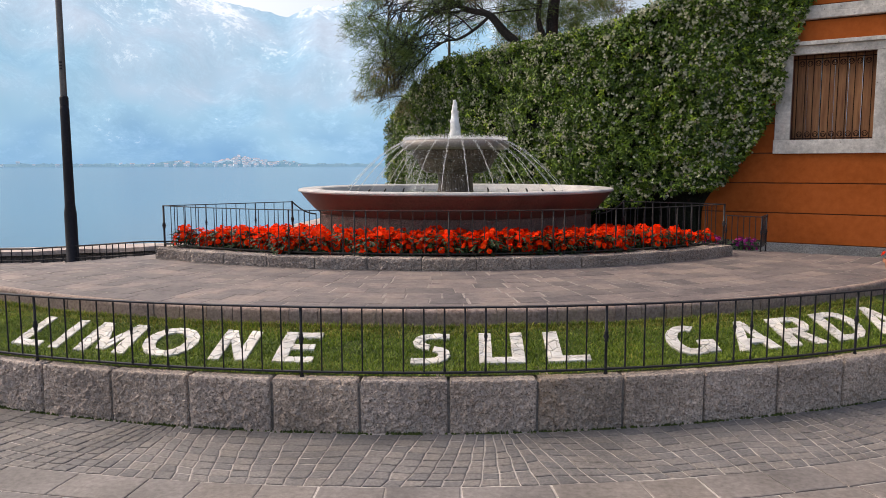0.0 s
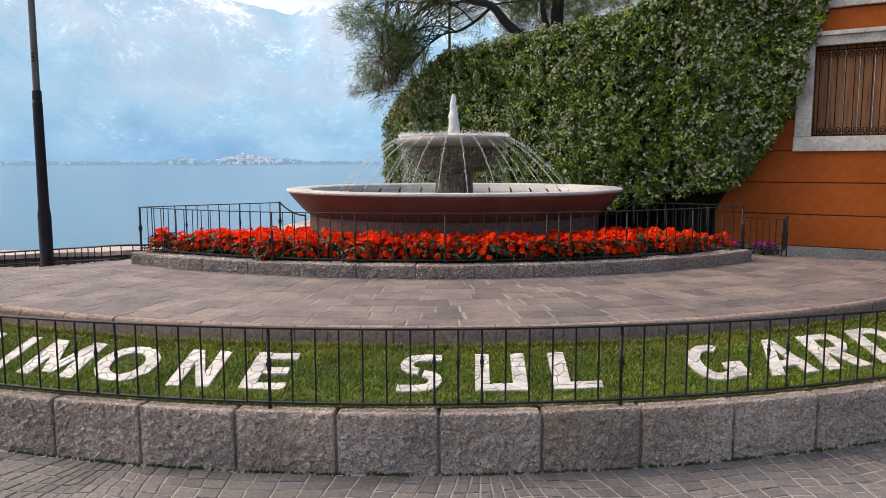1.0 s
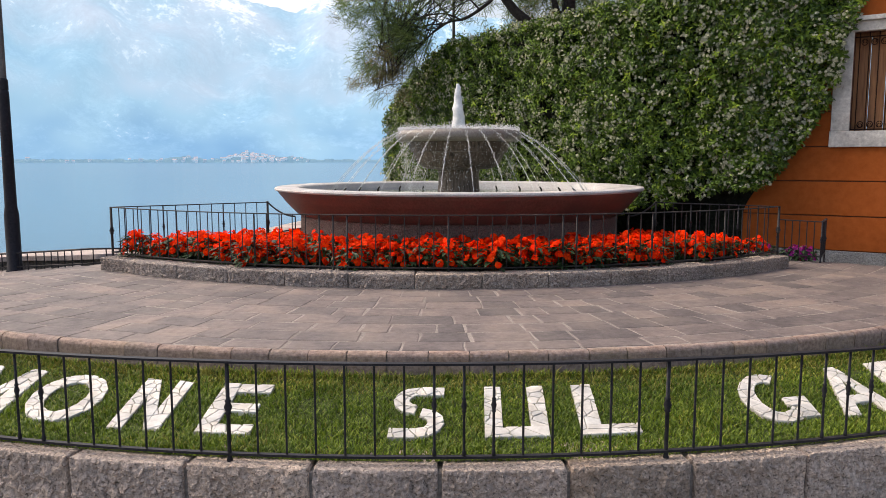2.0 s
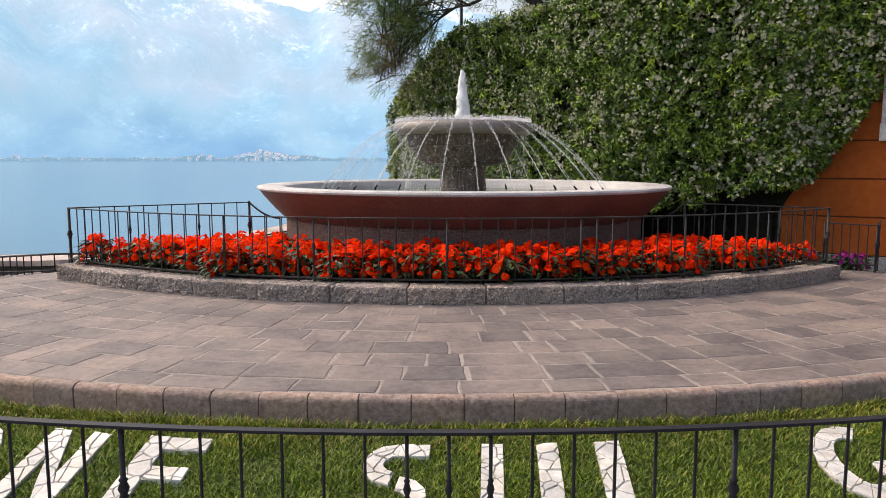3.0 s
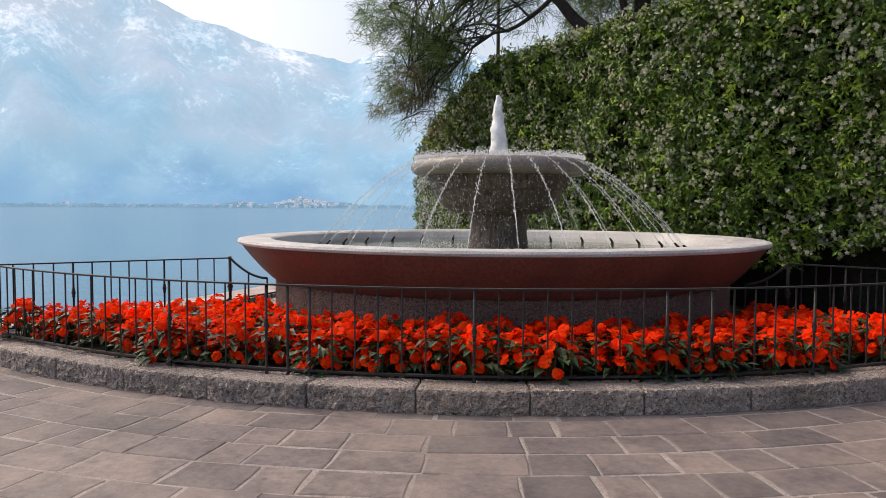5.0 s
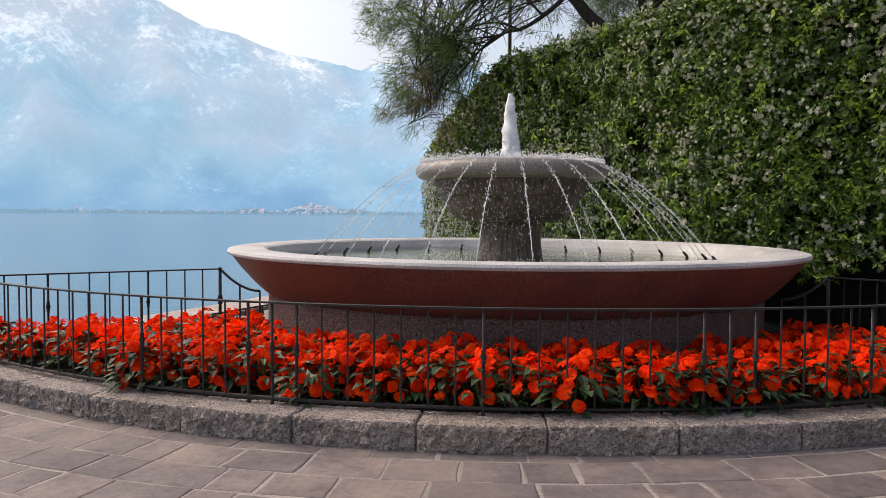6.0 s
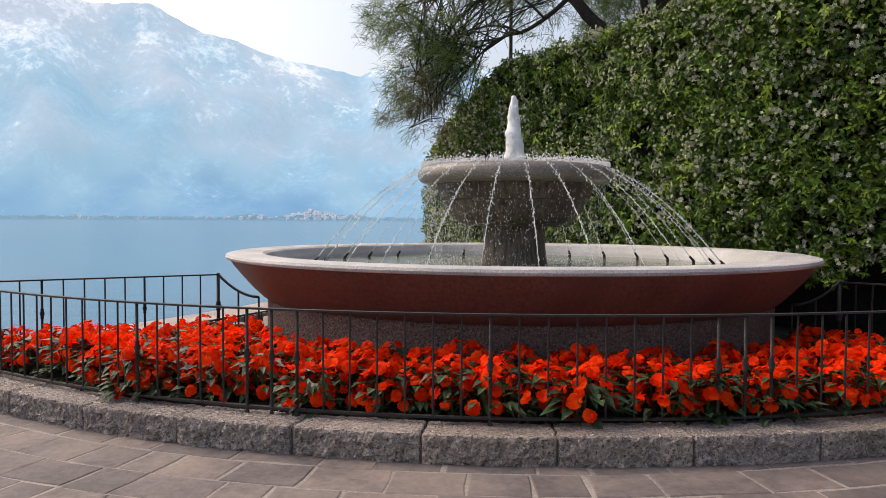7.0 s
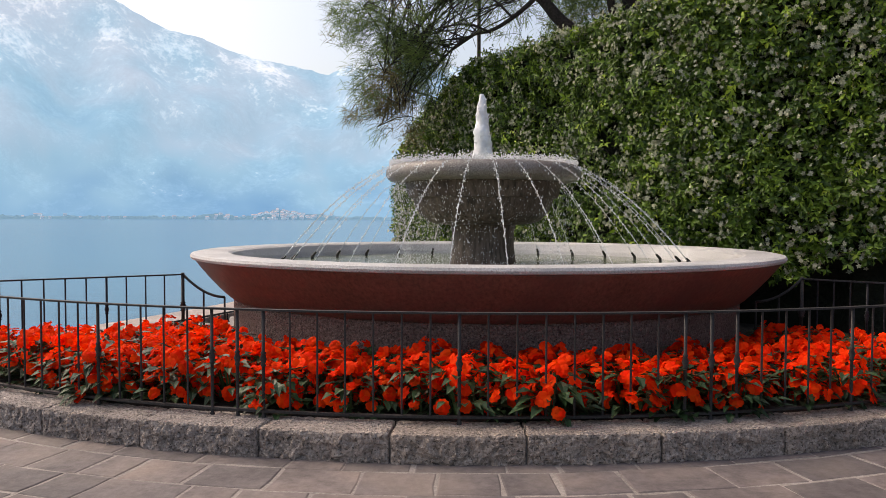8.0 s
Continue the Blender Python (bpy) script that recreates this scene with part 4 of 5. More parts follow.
def build_hedge():
    e = thing("jasmine_hedge", "tall dense climbing jasmine hedge with small white flowers", "hedge")
    # twiggy core, its near-black colour standing in for shade behind and below the leaves
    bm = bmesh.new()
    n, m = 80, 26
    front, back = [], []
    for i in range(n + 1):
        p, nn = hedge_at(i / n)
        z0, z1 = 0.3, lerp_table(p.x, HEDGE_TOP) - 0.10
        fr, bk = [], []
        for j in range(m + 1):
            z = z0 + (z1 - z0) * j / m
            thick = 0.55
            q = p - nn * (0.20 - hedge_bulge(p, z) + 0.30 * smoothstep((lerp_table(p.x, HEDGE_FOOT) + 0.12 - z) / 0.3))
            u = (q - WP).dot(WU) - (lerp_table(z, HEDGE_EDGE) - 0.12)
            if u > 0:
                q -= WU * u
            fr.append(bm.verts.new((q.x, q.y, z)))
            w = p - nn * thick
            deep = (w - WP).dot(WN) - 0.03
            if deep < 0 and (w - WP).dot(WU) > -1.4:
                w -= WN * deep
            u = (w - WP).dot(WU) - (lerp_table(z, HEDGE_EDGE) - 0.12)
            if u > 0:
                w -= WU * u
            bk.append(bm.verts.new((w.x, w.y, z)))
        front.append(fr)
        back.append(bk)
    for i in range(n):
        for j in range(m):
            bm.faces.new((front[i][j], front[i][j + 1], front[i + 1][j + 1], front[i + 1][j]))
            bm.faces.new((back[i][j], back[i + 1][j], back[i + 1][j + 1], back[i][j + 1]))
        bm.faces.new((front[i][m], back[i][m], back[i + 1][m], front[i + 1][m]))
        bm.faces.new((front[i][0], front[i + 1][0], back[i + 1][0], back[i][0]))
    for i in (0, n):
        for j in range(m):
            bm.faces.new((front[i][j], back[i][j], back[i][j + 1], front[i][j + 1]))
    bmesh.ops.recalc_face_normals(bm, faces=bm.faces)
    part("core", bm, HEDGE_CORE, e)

    lv, lf, yv, yf, fv, ff = [], [], [], [], [], []

    def spot():
        f = rnd.random()
        p, nn = hedge_at(f)
        z0, z1 = lerp_table(p.x, HEDGE_FOOT), lerp_table(p.x, HEDGE_TOP)
        n3 = Vector((nn.x, nn.y, 0))
        k = rnd.random()
        if k < 0.14:                       # along the top
            back_off = rnd.random() * 0.5
            z = z1 - 0.06 + 0.09 * noise.noise(Vector((p.x * 3, p.y * 3, back_off * 5))) + rnd.gauss(0, 0.03)
            q = Vector((p.x, p.y, z)) - n3 * back_off
            return (q, Vector((nn.x * 0.4, nn.y * 0.4, 0.9))) if hedge_keeps(q, z) else None
        if k < 0.18:                       # the free end by the lake
            p, nn = hedge_at(0.995)
            q2 = Vector((p.x, p.y)) - nn * rnd.random() * 0.5
            z = rnd.uniform(0.4, 2.4)
            return Vector((q2.x + rnd.gauss(0, 0.04), q2.y, z)), Vector((-0.8, -0.3, 0.3))
        z = z0 + (z1 - z0) * rnd.random() + rnd.gauss(0, 0.03)
        out = hedge_bulge(p, z) + rnd.uniform(-0.16, 0.055)
        q = Vector((p.x, p.y, z)) + n3 * out
        return (q, n3) if hedge_keeps(q, z) else None

    for _ in range(33000):                  # shoots, each with its leaves round the tip
        got = spot()
        if not got:
            continue
        q, n3 = got
        if noise.noise(q * 8.0) < rnd.uniform(-0.7, 0.12):
            continue
        shoot = (n3 * rnd.uniform(0.4, 1.1) + Vector((rnd.gauss(0, 0.45), rnd.gauss(0, 0.45), rnd.gauss(0.1, 0.5)))).normalized()
        patch = noise.noise(q * 1.6) + 0.6 * noise.noise(q * 4.0)
        young = rnd.random() < 0.07 + 0.20 * max(0.0, patch) + (0.34 if n3.z > 0.5 else 0)
        size = rnd.uniform(0.8, 1.25)
        tip = q + shoot * rnd.uniform(0.01, 0.06)
        x = shoot.orthogonal().normalized()
        y = shoot.cross(x)
        spin = rnd.uniform(0, 6)
        for k in range(rnd.choice((5, 6, 7, 8))):
            a = spin + k * 1.57 + (k // 2) * 0.4
            flat = x * math.cos(a) + y * math.sin(a)
            way = (flat + shoot * rnd.uniform(-0.1, 0.6) + Vector((0, 0, -0.5))).normalized()
            side = way.cross(shoot + Vector((0.01, 0.02, 0.03))).normalized()
            up = side.cross(way)
            if up.dot(shoot) < 0:
                up = -up
            length = rnd.uniform(0.040, 0.074) * size
            base = tip - shoot * 0.014 * k
            if young and k < 5:
                leaf(yv, yf, base, way, side, up, length, length * 0.21)
            else:
                leaf(lv, lf, base, way, side, up, length, length * 0.23)
    for _ in range(7500):
        got = spot()
        if not got or noise.noise(got[0] * 1.8) + 0.5 * noise.noise(got[0] * 6.0) < rnd.uniform(-0.7, 0.1):
            continue
        q, n3 = got
        q = q + n3 * rnd.uniform(0.02, 0.06)
        for _ in range(rnd.choice((2, 3, 4, 5, 7))):
            c = q + Vector([rnd.gauss(0, 0.024) for _ in range(3)])
            nrm = n3 + Vector([rnd.gauss(0, 0.6) for _ in range(3)])
            x = nrm.normalized().orthogonal()
            y = nrm.normalized().cross(x)
            s0 = rnd.uniform(0, 6)
            for k in range(5):
                a = s0 + k * math.tau / 5
                d, s = x * math.cos(a) + y * math.sin(a), -x * math.sin(a) + y * math.cos(a)
                b = len(fv)
                fv += [c, c + d * 0.009 - s * 0.005, c + d * 0.0165 + s * 0.003, c + d * 0.0075 + s * 0.005]
                ff.append((b, b + 1, b + 2, b + 3))
    tagged(part("leaves", soup("leaves", lv, lf, JASMINE_LEAF), None, e, "dark glossy small leaves"), kind="stuff")
    tagged(part("young_leaves", soup("young_leaves", yv, yf, JASMINE_YOUNG), None, e, "light green young leaves"), kind="stuff")
    tagged(part("jasmine_bloom", soup("jasmine_bloom", fv, ff, JASMINE_FLOWER), None, e, "tiny white star flowers"), kind="stuff")


# ---- the tamarisk behind the hedge ----
def build_tree():
    e = thing("tamarisk_tree", "feathery tamarisk tree with dark twisted limbs behind the hedge", "tree", at=(0, 0, 0))
    limbs = [
        ([(1.75, 13.1, -0.03), (1.70, 13.05, 2.2), (1.66, 13.0, 3.8), (1.72, 13.0, 4.8), (1.6, 13.1, 6.2), (1.3, 13.3, 7.2)], 0.14, 0.05),
        ([(1.70, 13.05, 2.6), (1.15, 13.0, 3.5), (0.85, 13.0, 3.85), (0.55, 13.0, 4.12), (0.15, 13.1, 4.25), (-0.4, 13.4, 4.6), (-1.0, 13.8, 5.0)], 0.10, 0.02),
        ([(0.60, 13.0, 4.10), (0.30, 13.0, 3.85), (0.05, 13.1, 3.72), (-0.25, 13.3, 3.70), (-0.6, 13.6, 3.45), (-1.0, 13.9, 3.15)], 0.030, 0.008),
        ([(0.05, 13.1, 3.72), (-0.35, 13.2, 3.85), (-0.85, 13.4, 3.72), (-1.3, 13.6, 3.35)], 0.016, 0.005),
        ([(0.30, 13.0, 3.85), (0.12, 13.0, 4.05), (-0.2, 13.1, 4.18), (-0.7, 13.3, 4.25), (-1.2, 13.6, 4.25)], 0.016, 0.005),
        ([(1.66, 13.0, 3.6), (1.45, 12.9, 3.9), (1.40, 12.9, 4.6), (1.1, 13.0, 5.6)], 0.06, 0.02),
        ([(1.72, 13.0, 4.6), (2.2, 13.0, 5.2), (2.9, 13.2, 5.7)], 0.06, 0.015),
        ([(0.15, 13.1, 4.25), (-0.3, 13.0, 5.0), (-0.8, 13.2, 5.8)], 0.035, 0.01),
        ([(-0.4, 13.4, 4.6), (-1.0, 13.5, 4.55), (-1.6, 13.8, 4.25)], 0.014, 0.004),
        ([(-0.6, 13.6, 3.45), (-1.1, 14.0, 3.0), (-1.5, 14.3, 2.75)], 0.012, 0.004),
    ]
    tips = []
    for k, (pts, r0, r1) in enumerate(limbs):
        line = catmull(pts, 6)
        n = len(line) - 1
        line = [p + Vector([0.03 * noise.noise(p * 3 + Vector((k * 9, c * 5, 0))) for c in range(3)]) for p in line]
        bm = tube(bmesh.new(), line, [r0 + (r1 - r0) * i / n for i in range(n + 1)], 8)
        part("trunk" if k == 0 else "limb", bm, BARK, e, smooth=True)
        for i in range(n // 2, n + 1):
            tips.append((line[i], (line[i] - line[max(0, i - 1)]).normalized(), k))
    # twigs and feathery sprays
    tw = bmesh.new()
    gv, gf, dv, df = [], [], [], []
    centres = []
    crowns = [((-1.45, 13.7, 4.05), 0.46, 46), ((-1.15, 13.9, 2.98), 0.50, 44), ((-0.50, 13.3, 4.25), 0.46, 44), ((-1.00, 13.6, 3.70), 0.40, 44), ((-1.25, 13.8, 3.34), 0.40, 40),
              ((0.10, 13.2, 4.45), 0.46, 54), ((0.70, 13.2, 4.55), 0.48, 56), ((1.30, 13.2, 4.35), 0.42, 60), ((-0.6, 13.5, 4.95), 0.55, 44), ((-1.3, 13.9, 4.8), 0.4, 40),
              ((0.6, 13.4, 5.5), 0.8, 70), ((2.0, 13.3, 5.6), 0.8, 60), ((0.25, 13.5, 3.95), 0.30, 14), ((2.15, 13.3, 4.3), 0.4, 44), ((1.15, 14.2, 4.15), 0.42, 62), ((1.9, 14.3, 4.3), 0.5, 78), ((2.7, 14.4, 4.6), 0.5, 62), ((-1.75, 13.9, 4.3), 0.42, 20), ((-1.50, 14.0, 2.95), 0.36, 14), ((-0.75, 13.5, 3.55), 0.3, 46)]
    root = Vector((0.45, 13.1, 3.9))
    for c, r, count in crowns:
        c = Vector(c)
        for _ in range(count):
            p = c + Vector([max(-0.9, min(0.9, rnd.gauss(0, 0.55))) for _ in range(3)]) * r
            out = (p - root)
            out.z *= 0.3
            way = (out.normalized() * 0.8 + Vector((rnd.gauss(0, 0.55), rnd.gauss(0, 0.5), rnd.gauss(0.15, 0.5)))).normalized()
            length = rnd.uniform(0.16, 0.42)
            line = [p - way * length * 0.4]
            for i in range(4):
                way = (way + Vector((rnd.gauss(0, 0.14), rnd.gauss(0, 0.14), rnd.gauss(-0.05, 0.10)))).normalized()
                line.append(line[-1] + way * length / 4)
            tube(tw, line, [0.0038 - 0.0006 * i for i in range(5)], 4, False)
            centres += [(q, way) for q in line[1:]]
    for _ in range(330):                       # bare thin branches reaching into the crown
        p, d, k = rnd.choice(tips)
        c, r, _ = rnd.choice(crowns[:10])
        q = Vector(c) + Vector([rnd.gauss(0, 0.5) for _ in range(3)]) * r
        if (q - p).length < 1.9:
            sag = Vector((rnd.gauss(0, 0.06), 0, rnd.uniform(0.0, 0.22)))
            tube(tw, [p, p.lerp(q, 0.35) + sag, p.lerp(q, 0.7) + sag * 0.8, q], [0.010, 0.0075, 0.005, 0.003], 5, False)
    for c, way in centres:
        dry = noise.noise(c * 1.4 + Vector((4, 0, 0))) > 0.22
        vs, fs = (dv, df) if dry else (gv, gf)
        for _ in range(13):
            b0 = c + Vector([rnd.gauss(0, 0.05) for _ in range(3)])
            d = (way * 0.7 + Vector((rnd.gauss(0, 0.55), rnd.gauss(0, 0.55), rnd.gauss(0.05, 0.5)))).normalized()
            s = d.cross(Vector((rnd.gauss(0, 1), rnd.gauss(0, 1), 1))).normalized() * rnd.uniform(0.0020, 0.0042)
            length = rnd.uniform(0.07, 0.20)
            mid = b0 + d * length * 0.55
            end = b0 + d * length + Vector((0, 0, -length * 0.16))
            b = len(vs)
            vs += [b0 - s * 0.6, b0 + s * 0.6, mid + s, mid - s, end]
            fs += [(b, b + 1, b + 2, b + 3), (b + 3, b + 2, b + 4)]
    tagged(part("twig_mass", tw, BARK, e), kind="stuff")
    tagged(part("needles", soup("needles", gv, gf, TAMARISK), None, e, "grey-green feathery needles"), kind="stuff")
    tagged(part("dry_needles", soup("dry_needles", dv, df, TAMARISK_DRY), None, e, "yellow-brown feathery needles"), kind="stuff")


# ---- the house ----
def wall_box(bm, u0, u1, o0, o1, z0, z1, bevel=0.0):
    """A box on the house front: along u, standing out from o0 to o1."""
    c = wall_point((u0 + u1) / 2, (o0 + o1) / 2, (z0 + z1) / 2)
    return box(bm, Matrix.Translation(c) @ pose(0, 0, 0, 0, 0, math.degrees(math.atan2(WU.y, WU.x))), u1 - u0, o1 - o0, z1 - z0, bevel)


WIN = (0.02, 1.34, 1.695, 3.10)          # outer edge of the stone surround
HOLE = (0.205, 1.145, 1.865, 2.955)


def build_house():
    e = thing("house", "orange stucco house with grooved courses and a stone-framed window", "house")
    u0, u1, top = -1.25, 7.0, 7.2
    bm = bmesh.new()
    for a, b, z0, z1 in ((u0, HOLE[0], 0.0, top), (HOLE[1], u1, 0.0, top), (HOLE[0], HOLE[1], 0.0, HOLE[2]), (HOLE[0], HOLE[1], HOLE[3], top)):
        wall_box(bm, a, b, -0.40, 0.0, z0, z1)
    wall_box(bm, u0, u0 + 0.4, -6.0, -0.40, 0.0, top)
    part("wall", bm, GROOVE, e, "dark shadow joints of the stucco wall")
    zs = [0.522, 0.917, 1.312, 1.705, 2.095, 2.49, 2.885, 3.375]
    spans = []
    for a, b in zip(zs, zs[1:]):
        if b <= WIN[2] + 0.02 or a >= WIN[3] - 0.02:
            spans.append((u0, u1, a, b))
        else:
            spans += [(u0, WIN[0] + 0.05, a, b), (WIN[1] - 0.05, u1, a, b)]
    spans += [(WIN[0], WIN[1], 3.05, 3.375), (u0, u1, 3.56, 4.4), (u0, u1, 4.4, 5.4), (u0, u1, 5.4, top)]
    for a, b, z0, z1 in spans:
        part("stucco_course", wall_box(bmesh.new(), a, b, -0.01, 0.016, z0 + 0.007, z1 - 0.007, 0.004), STUCCO, e)
    part("plinth", wall_box(bmesh.new(), u0, u1, -0.01, 0.045, 0.0, 0.518, 0.008), PLINTH, e, "rough grey rendered plinth")
    part("string_course", wall_box(bmesh.new(), u0, u1, -0.01, 0.07, 3.385, 3.47, 0.01), TRIM, e, "weathered white stone band")
    part("string_course", wall_box(bmesh.new(), u0, u1, -0.01, 0.045, 3.472, 3.555, 0.01), TRIM, e, "weathered white stone band")
    w = new("window")
    w.parent = e
    w["label"] = "window with a pale stone surround, grille and wooden shutter"
    for name, a, b, z0, z1, out in (("jamb", WIN[0], HOLE[0], 1.875, 2.95, 0.055), ("jamb", HOLE[1], WIN[1], 1.875, 2.95, 0.055),
                                    ("lintel", WIN[0] - 0.02, WIN[1] + 0.02, 2.952, 3.06, 0.058), ("cornice", WIN[0] - 0.03, WIN[1] + 0.03, 3.062, 3.112, 0.10),
                                    ("sill", WIN[0] - 0.01, WIN[1] + 0.01, 1.695, 1.873, 0.062)):
        part(name, wall_box(bmesh.new(), a, b, -0.02, out, z0, z1, 0.006), TRIM, w)
    for k in range(6):
        a = HOLE[0] + 0.157 * k
        part("shutter_board", wall_box(bmesh.new(), a + 0.002, a + 0.155, -0.19, -0.15, HOLE[2], HOLE[3], 0.004), WOOD, w)
    for k in range(10):
        a = HOLE[0] + 0.05 + 0.094 * k
        p = wall_point(a, -0.05, 0)
        part("grille_bar", tube(bmesh.new(), [(p.x, p.y, HOLE[2]), (p.x, p.y, HOLE[3])], 0.0055, 6), RUSTY, w)
    for z in (HOLE[2] + 0.02, HOLE[3] - 0.06):
        part("grille_rail", wall_box(bmesh.new(), HOLE[0], HOLE[1], -0.056, -0.044, z, z + 0.012), RUSTY, w)
    for k in range(9):                       # iron scrolls along the foot and head of the grille
        for base, s in ((HOLE[2] + 0.035, 1), (HOLE[3] - 0.065, -1)):
            c = HOLE[0] + 0.097 + 0.094 * k
            for sg in (-1, 1):
                pts = []
                for i in range(15):
                    t = i / 14
                    a = math.pi * (0.5 + 1.9 * t)
                    r = 0.036 * (1 - 0.62 * t)
                    pts.append(wall_point(c + sg * r * math.cos(a), -0.05, base + s * (0.040 + r * math.sin(a) * 1.1)))
                part("grille_scroll", tube(bmesh.new(), pts, 0.0045, 5), RUSTY, w)


# ---- quay: parapet, low rail, lamp post ----
def offset_line(line, off):
    out = []
    for i, p in enumerate(line):
        d = (line[min(i + 1, len(line) - 1)] - line[max(i - 1, 0)]).normalized()
        out.append(Vector((p.x + d.y * off, p.y - d.x * off, p.z)))
    return out


def quay_drop(p):
    """The parapet sinks a little towards its inner end."""
    return -0.11 * max(0.0, min(1.0, (p.y - 7.9) / 1.2)) - 0.10 * max(0.0, min(1.0, (-p.x - 3.7) / 1.7))


def ribbon(line, o0, o1, z0, z1):
    a, b = offset_line(line, o0), offset_line(line, o1)
    bm = bmesh.new()
    rings = [[bm.verts.new((p.x, p.y, z0 + quay_drop(p))), bm.verts.new((q.x, q.y, z0 + quay_drop(q))), bm.verts.new((q.x, q.y, z1 + quay_drop(q))), bm.verts.new((p.x, p.y, z1 + quay_drop(p)))] for p, q in zip(a, b)]
    for r, s in zip(rings, rings[1:]):
        for k in range(4):
            bm.faces.new((r[k], r[(k + 1) % 4], s[(k + 1) % 4], s[k]))
    bm.faces.new(rings[0])
    bm.faces.new(rings[-1][::-1])
    bmesh.ops.recalc_face_normals(bm, faces=bm.faces)
    return bm


def build_quay():
    e = thing("parapet", "low rubble parapet with a pink stone coping along the lake", "parapet", kind="structure")
    near = quay_line[12:]
    part("rubble", ribbon(near, -0.75, -0.30, -2.4, 0.60), DARK_PEBBLE, e)
    part("coping", ribbon(near, -0.80, -0.24, 0.603, 0.655), PINK_STONE, e, "pinkish stone coping")
    part("shore_wall", ribbon(near, -0.29, -0.02, -2.4, 0.42), DARK_PEBBLE, e)
    f = thing("low_rail", "knee-low black iron rail along the edge of the terrace", "railing")
    line = near[6:46]
    part("top_rail", tube(bmesh.new(), [p + Vector((0, 0, 0.715 + quay_drop(p))) for p in line], 0.010, 6), IRON, f)
    part("bottom_rail", tube(bmesh.new(), [p + Vector((0, 0, 0.565 + quay_drop(p))) for p in line], 0.008, 6), IRON, f)
    dist, step = 0.0, 0.125
    for a, b in zip(line, line[1:]):
        seg = (b - a).length
        while dist < seg:
            p = a + (b - a) * (dist / seg)
            part("bar", tube(bmesh.new(), [(p.x, p.y, 0.30), (p.x, p.y, 0.715 + quay_drop(p))], 0.006, 6), IRON, f)
            dist += step
        dist -= seg


def build_lamp_post():
    e = thing("lamp_post", "tall lamp post, dark painted foot and grey steel shaft", "lamp post", at=(-4.84, 9.10, 0.325))
    e.scale = (1.175, 1.175, 1.175)
    part("foot", lathe([(0, 0), (0.072, 0), (0.072, 0.02), (0.064, 0.03), (0.063, 0.54), (0.052, 0.62), (0.049, 1.0), (0.046, 1.64), (0.040, 1.70), (0, 1.70)], 20), POLE_PAINT, e, "dark blue-black painted sleeve", smooth=True)
    part("collar", lathe([(0.044, 1.68), (0.044, 1.76), (0.036, 1.78), (0, 1.78)], 20), IRON, e, smooth=True)
    part("shaft", lathe([(0.034, 1.7), (0.030, 3.2), (0.027, 5.2), (0, 5.2)], 16), POLE_GREY, e, "grey steel shaft", smooth=True)
    bm = bmesh.new()
    for k, z in enumerate((2.06, 2.09, 2.125)):
        box(bm, pose(0.004, -0.0365, z), 0.026, 0.004, 0.016)
    part("marking", bm, POLE_PAINT, e)


def build_thin_pole():
    e = thing("thin_pole", "slender grey pole rising behind the hedge", "pole", at=(-0.12, 14.3, -0.035))
    part("shaft", lathe([(0, 0), (0.03, 0), (0.026, 4), (0.02, 8), (0, 8)], 12), POLE_GREY, e, smooth=True)
    part("foot_plate", lathe([(0, 0), (0.09, 0), (0.09, 0.02), (0.03, 0.03)], 12), POLE_GREY, e)


def build_gate():
    e = thing("iron_gate", "short black iron railing panel between bed and house", "gate")
    a, b, c = Vector((3.30, 8.86, 0)), Vector((3.60, 8.55, 0)), Vector((3.80, 8.90, 0))
    for p, q, n in ((a, b, 6), (b, c, 5)):
        straight_fence(e, p, q, 0.60, 0.945, n)
    for p in (a, b, c):
        part("post", iron_post(p, terrace_z(p.x, p.y) - 0.01, 0.955, 0.008), IRON, e, smooth=True)
    kinds = [plant_meshes(80 + k, MAGENTA, 11, 0.09, 0.14, 0.026) for k in range(2)]
    for k in range(7):
        x, y = 3.20 + rnd.uniform(-0.12, 0.40), 8.95 + rnd.uniform(-0.2, 0.12)
        g = thing("petunia_plant", "low magenta petunia by the railing", "flower", "magenta flowers by the house", at=(x, y, terrace_z(x, y) - 0.005))
        f, bl = kinds[k % 2]
        part("foliage", f, None, g)
        part("blossoms", bl, None, g)


def build_potted_plant():
    x, y = 3.98, 6.40
    e = thing("potted_geranium", "red geranium in a terracotta pot on the terrace", "plant", at=(x, y, terrace_z(x, y)))
    part("pot", lathe([(0, 0), (0.10, 0), (0.13, 0.15), (0.145, 0.15), (0.145, 0.18), (0.12, 0.18), (0.11, 0.15), (0, 0.15)], 24), TERRACOTTA, e, smooth=False)
    f, b = plant_meshes(99, PETAL, 12, 0.17, 0.2, 0.03)
    for ob in (part("foliage", f, None, e), part("blossoms", b, None, e)):
        ob.location = (0, 0, 0.15)


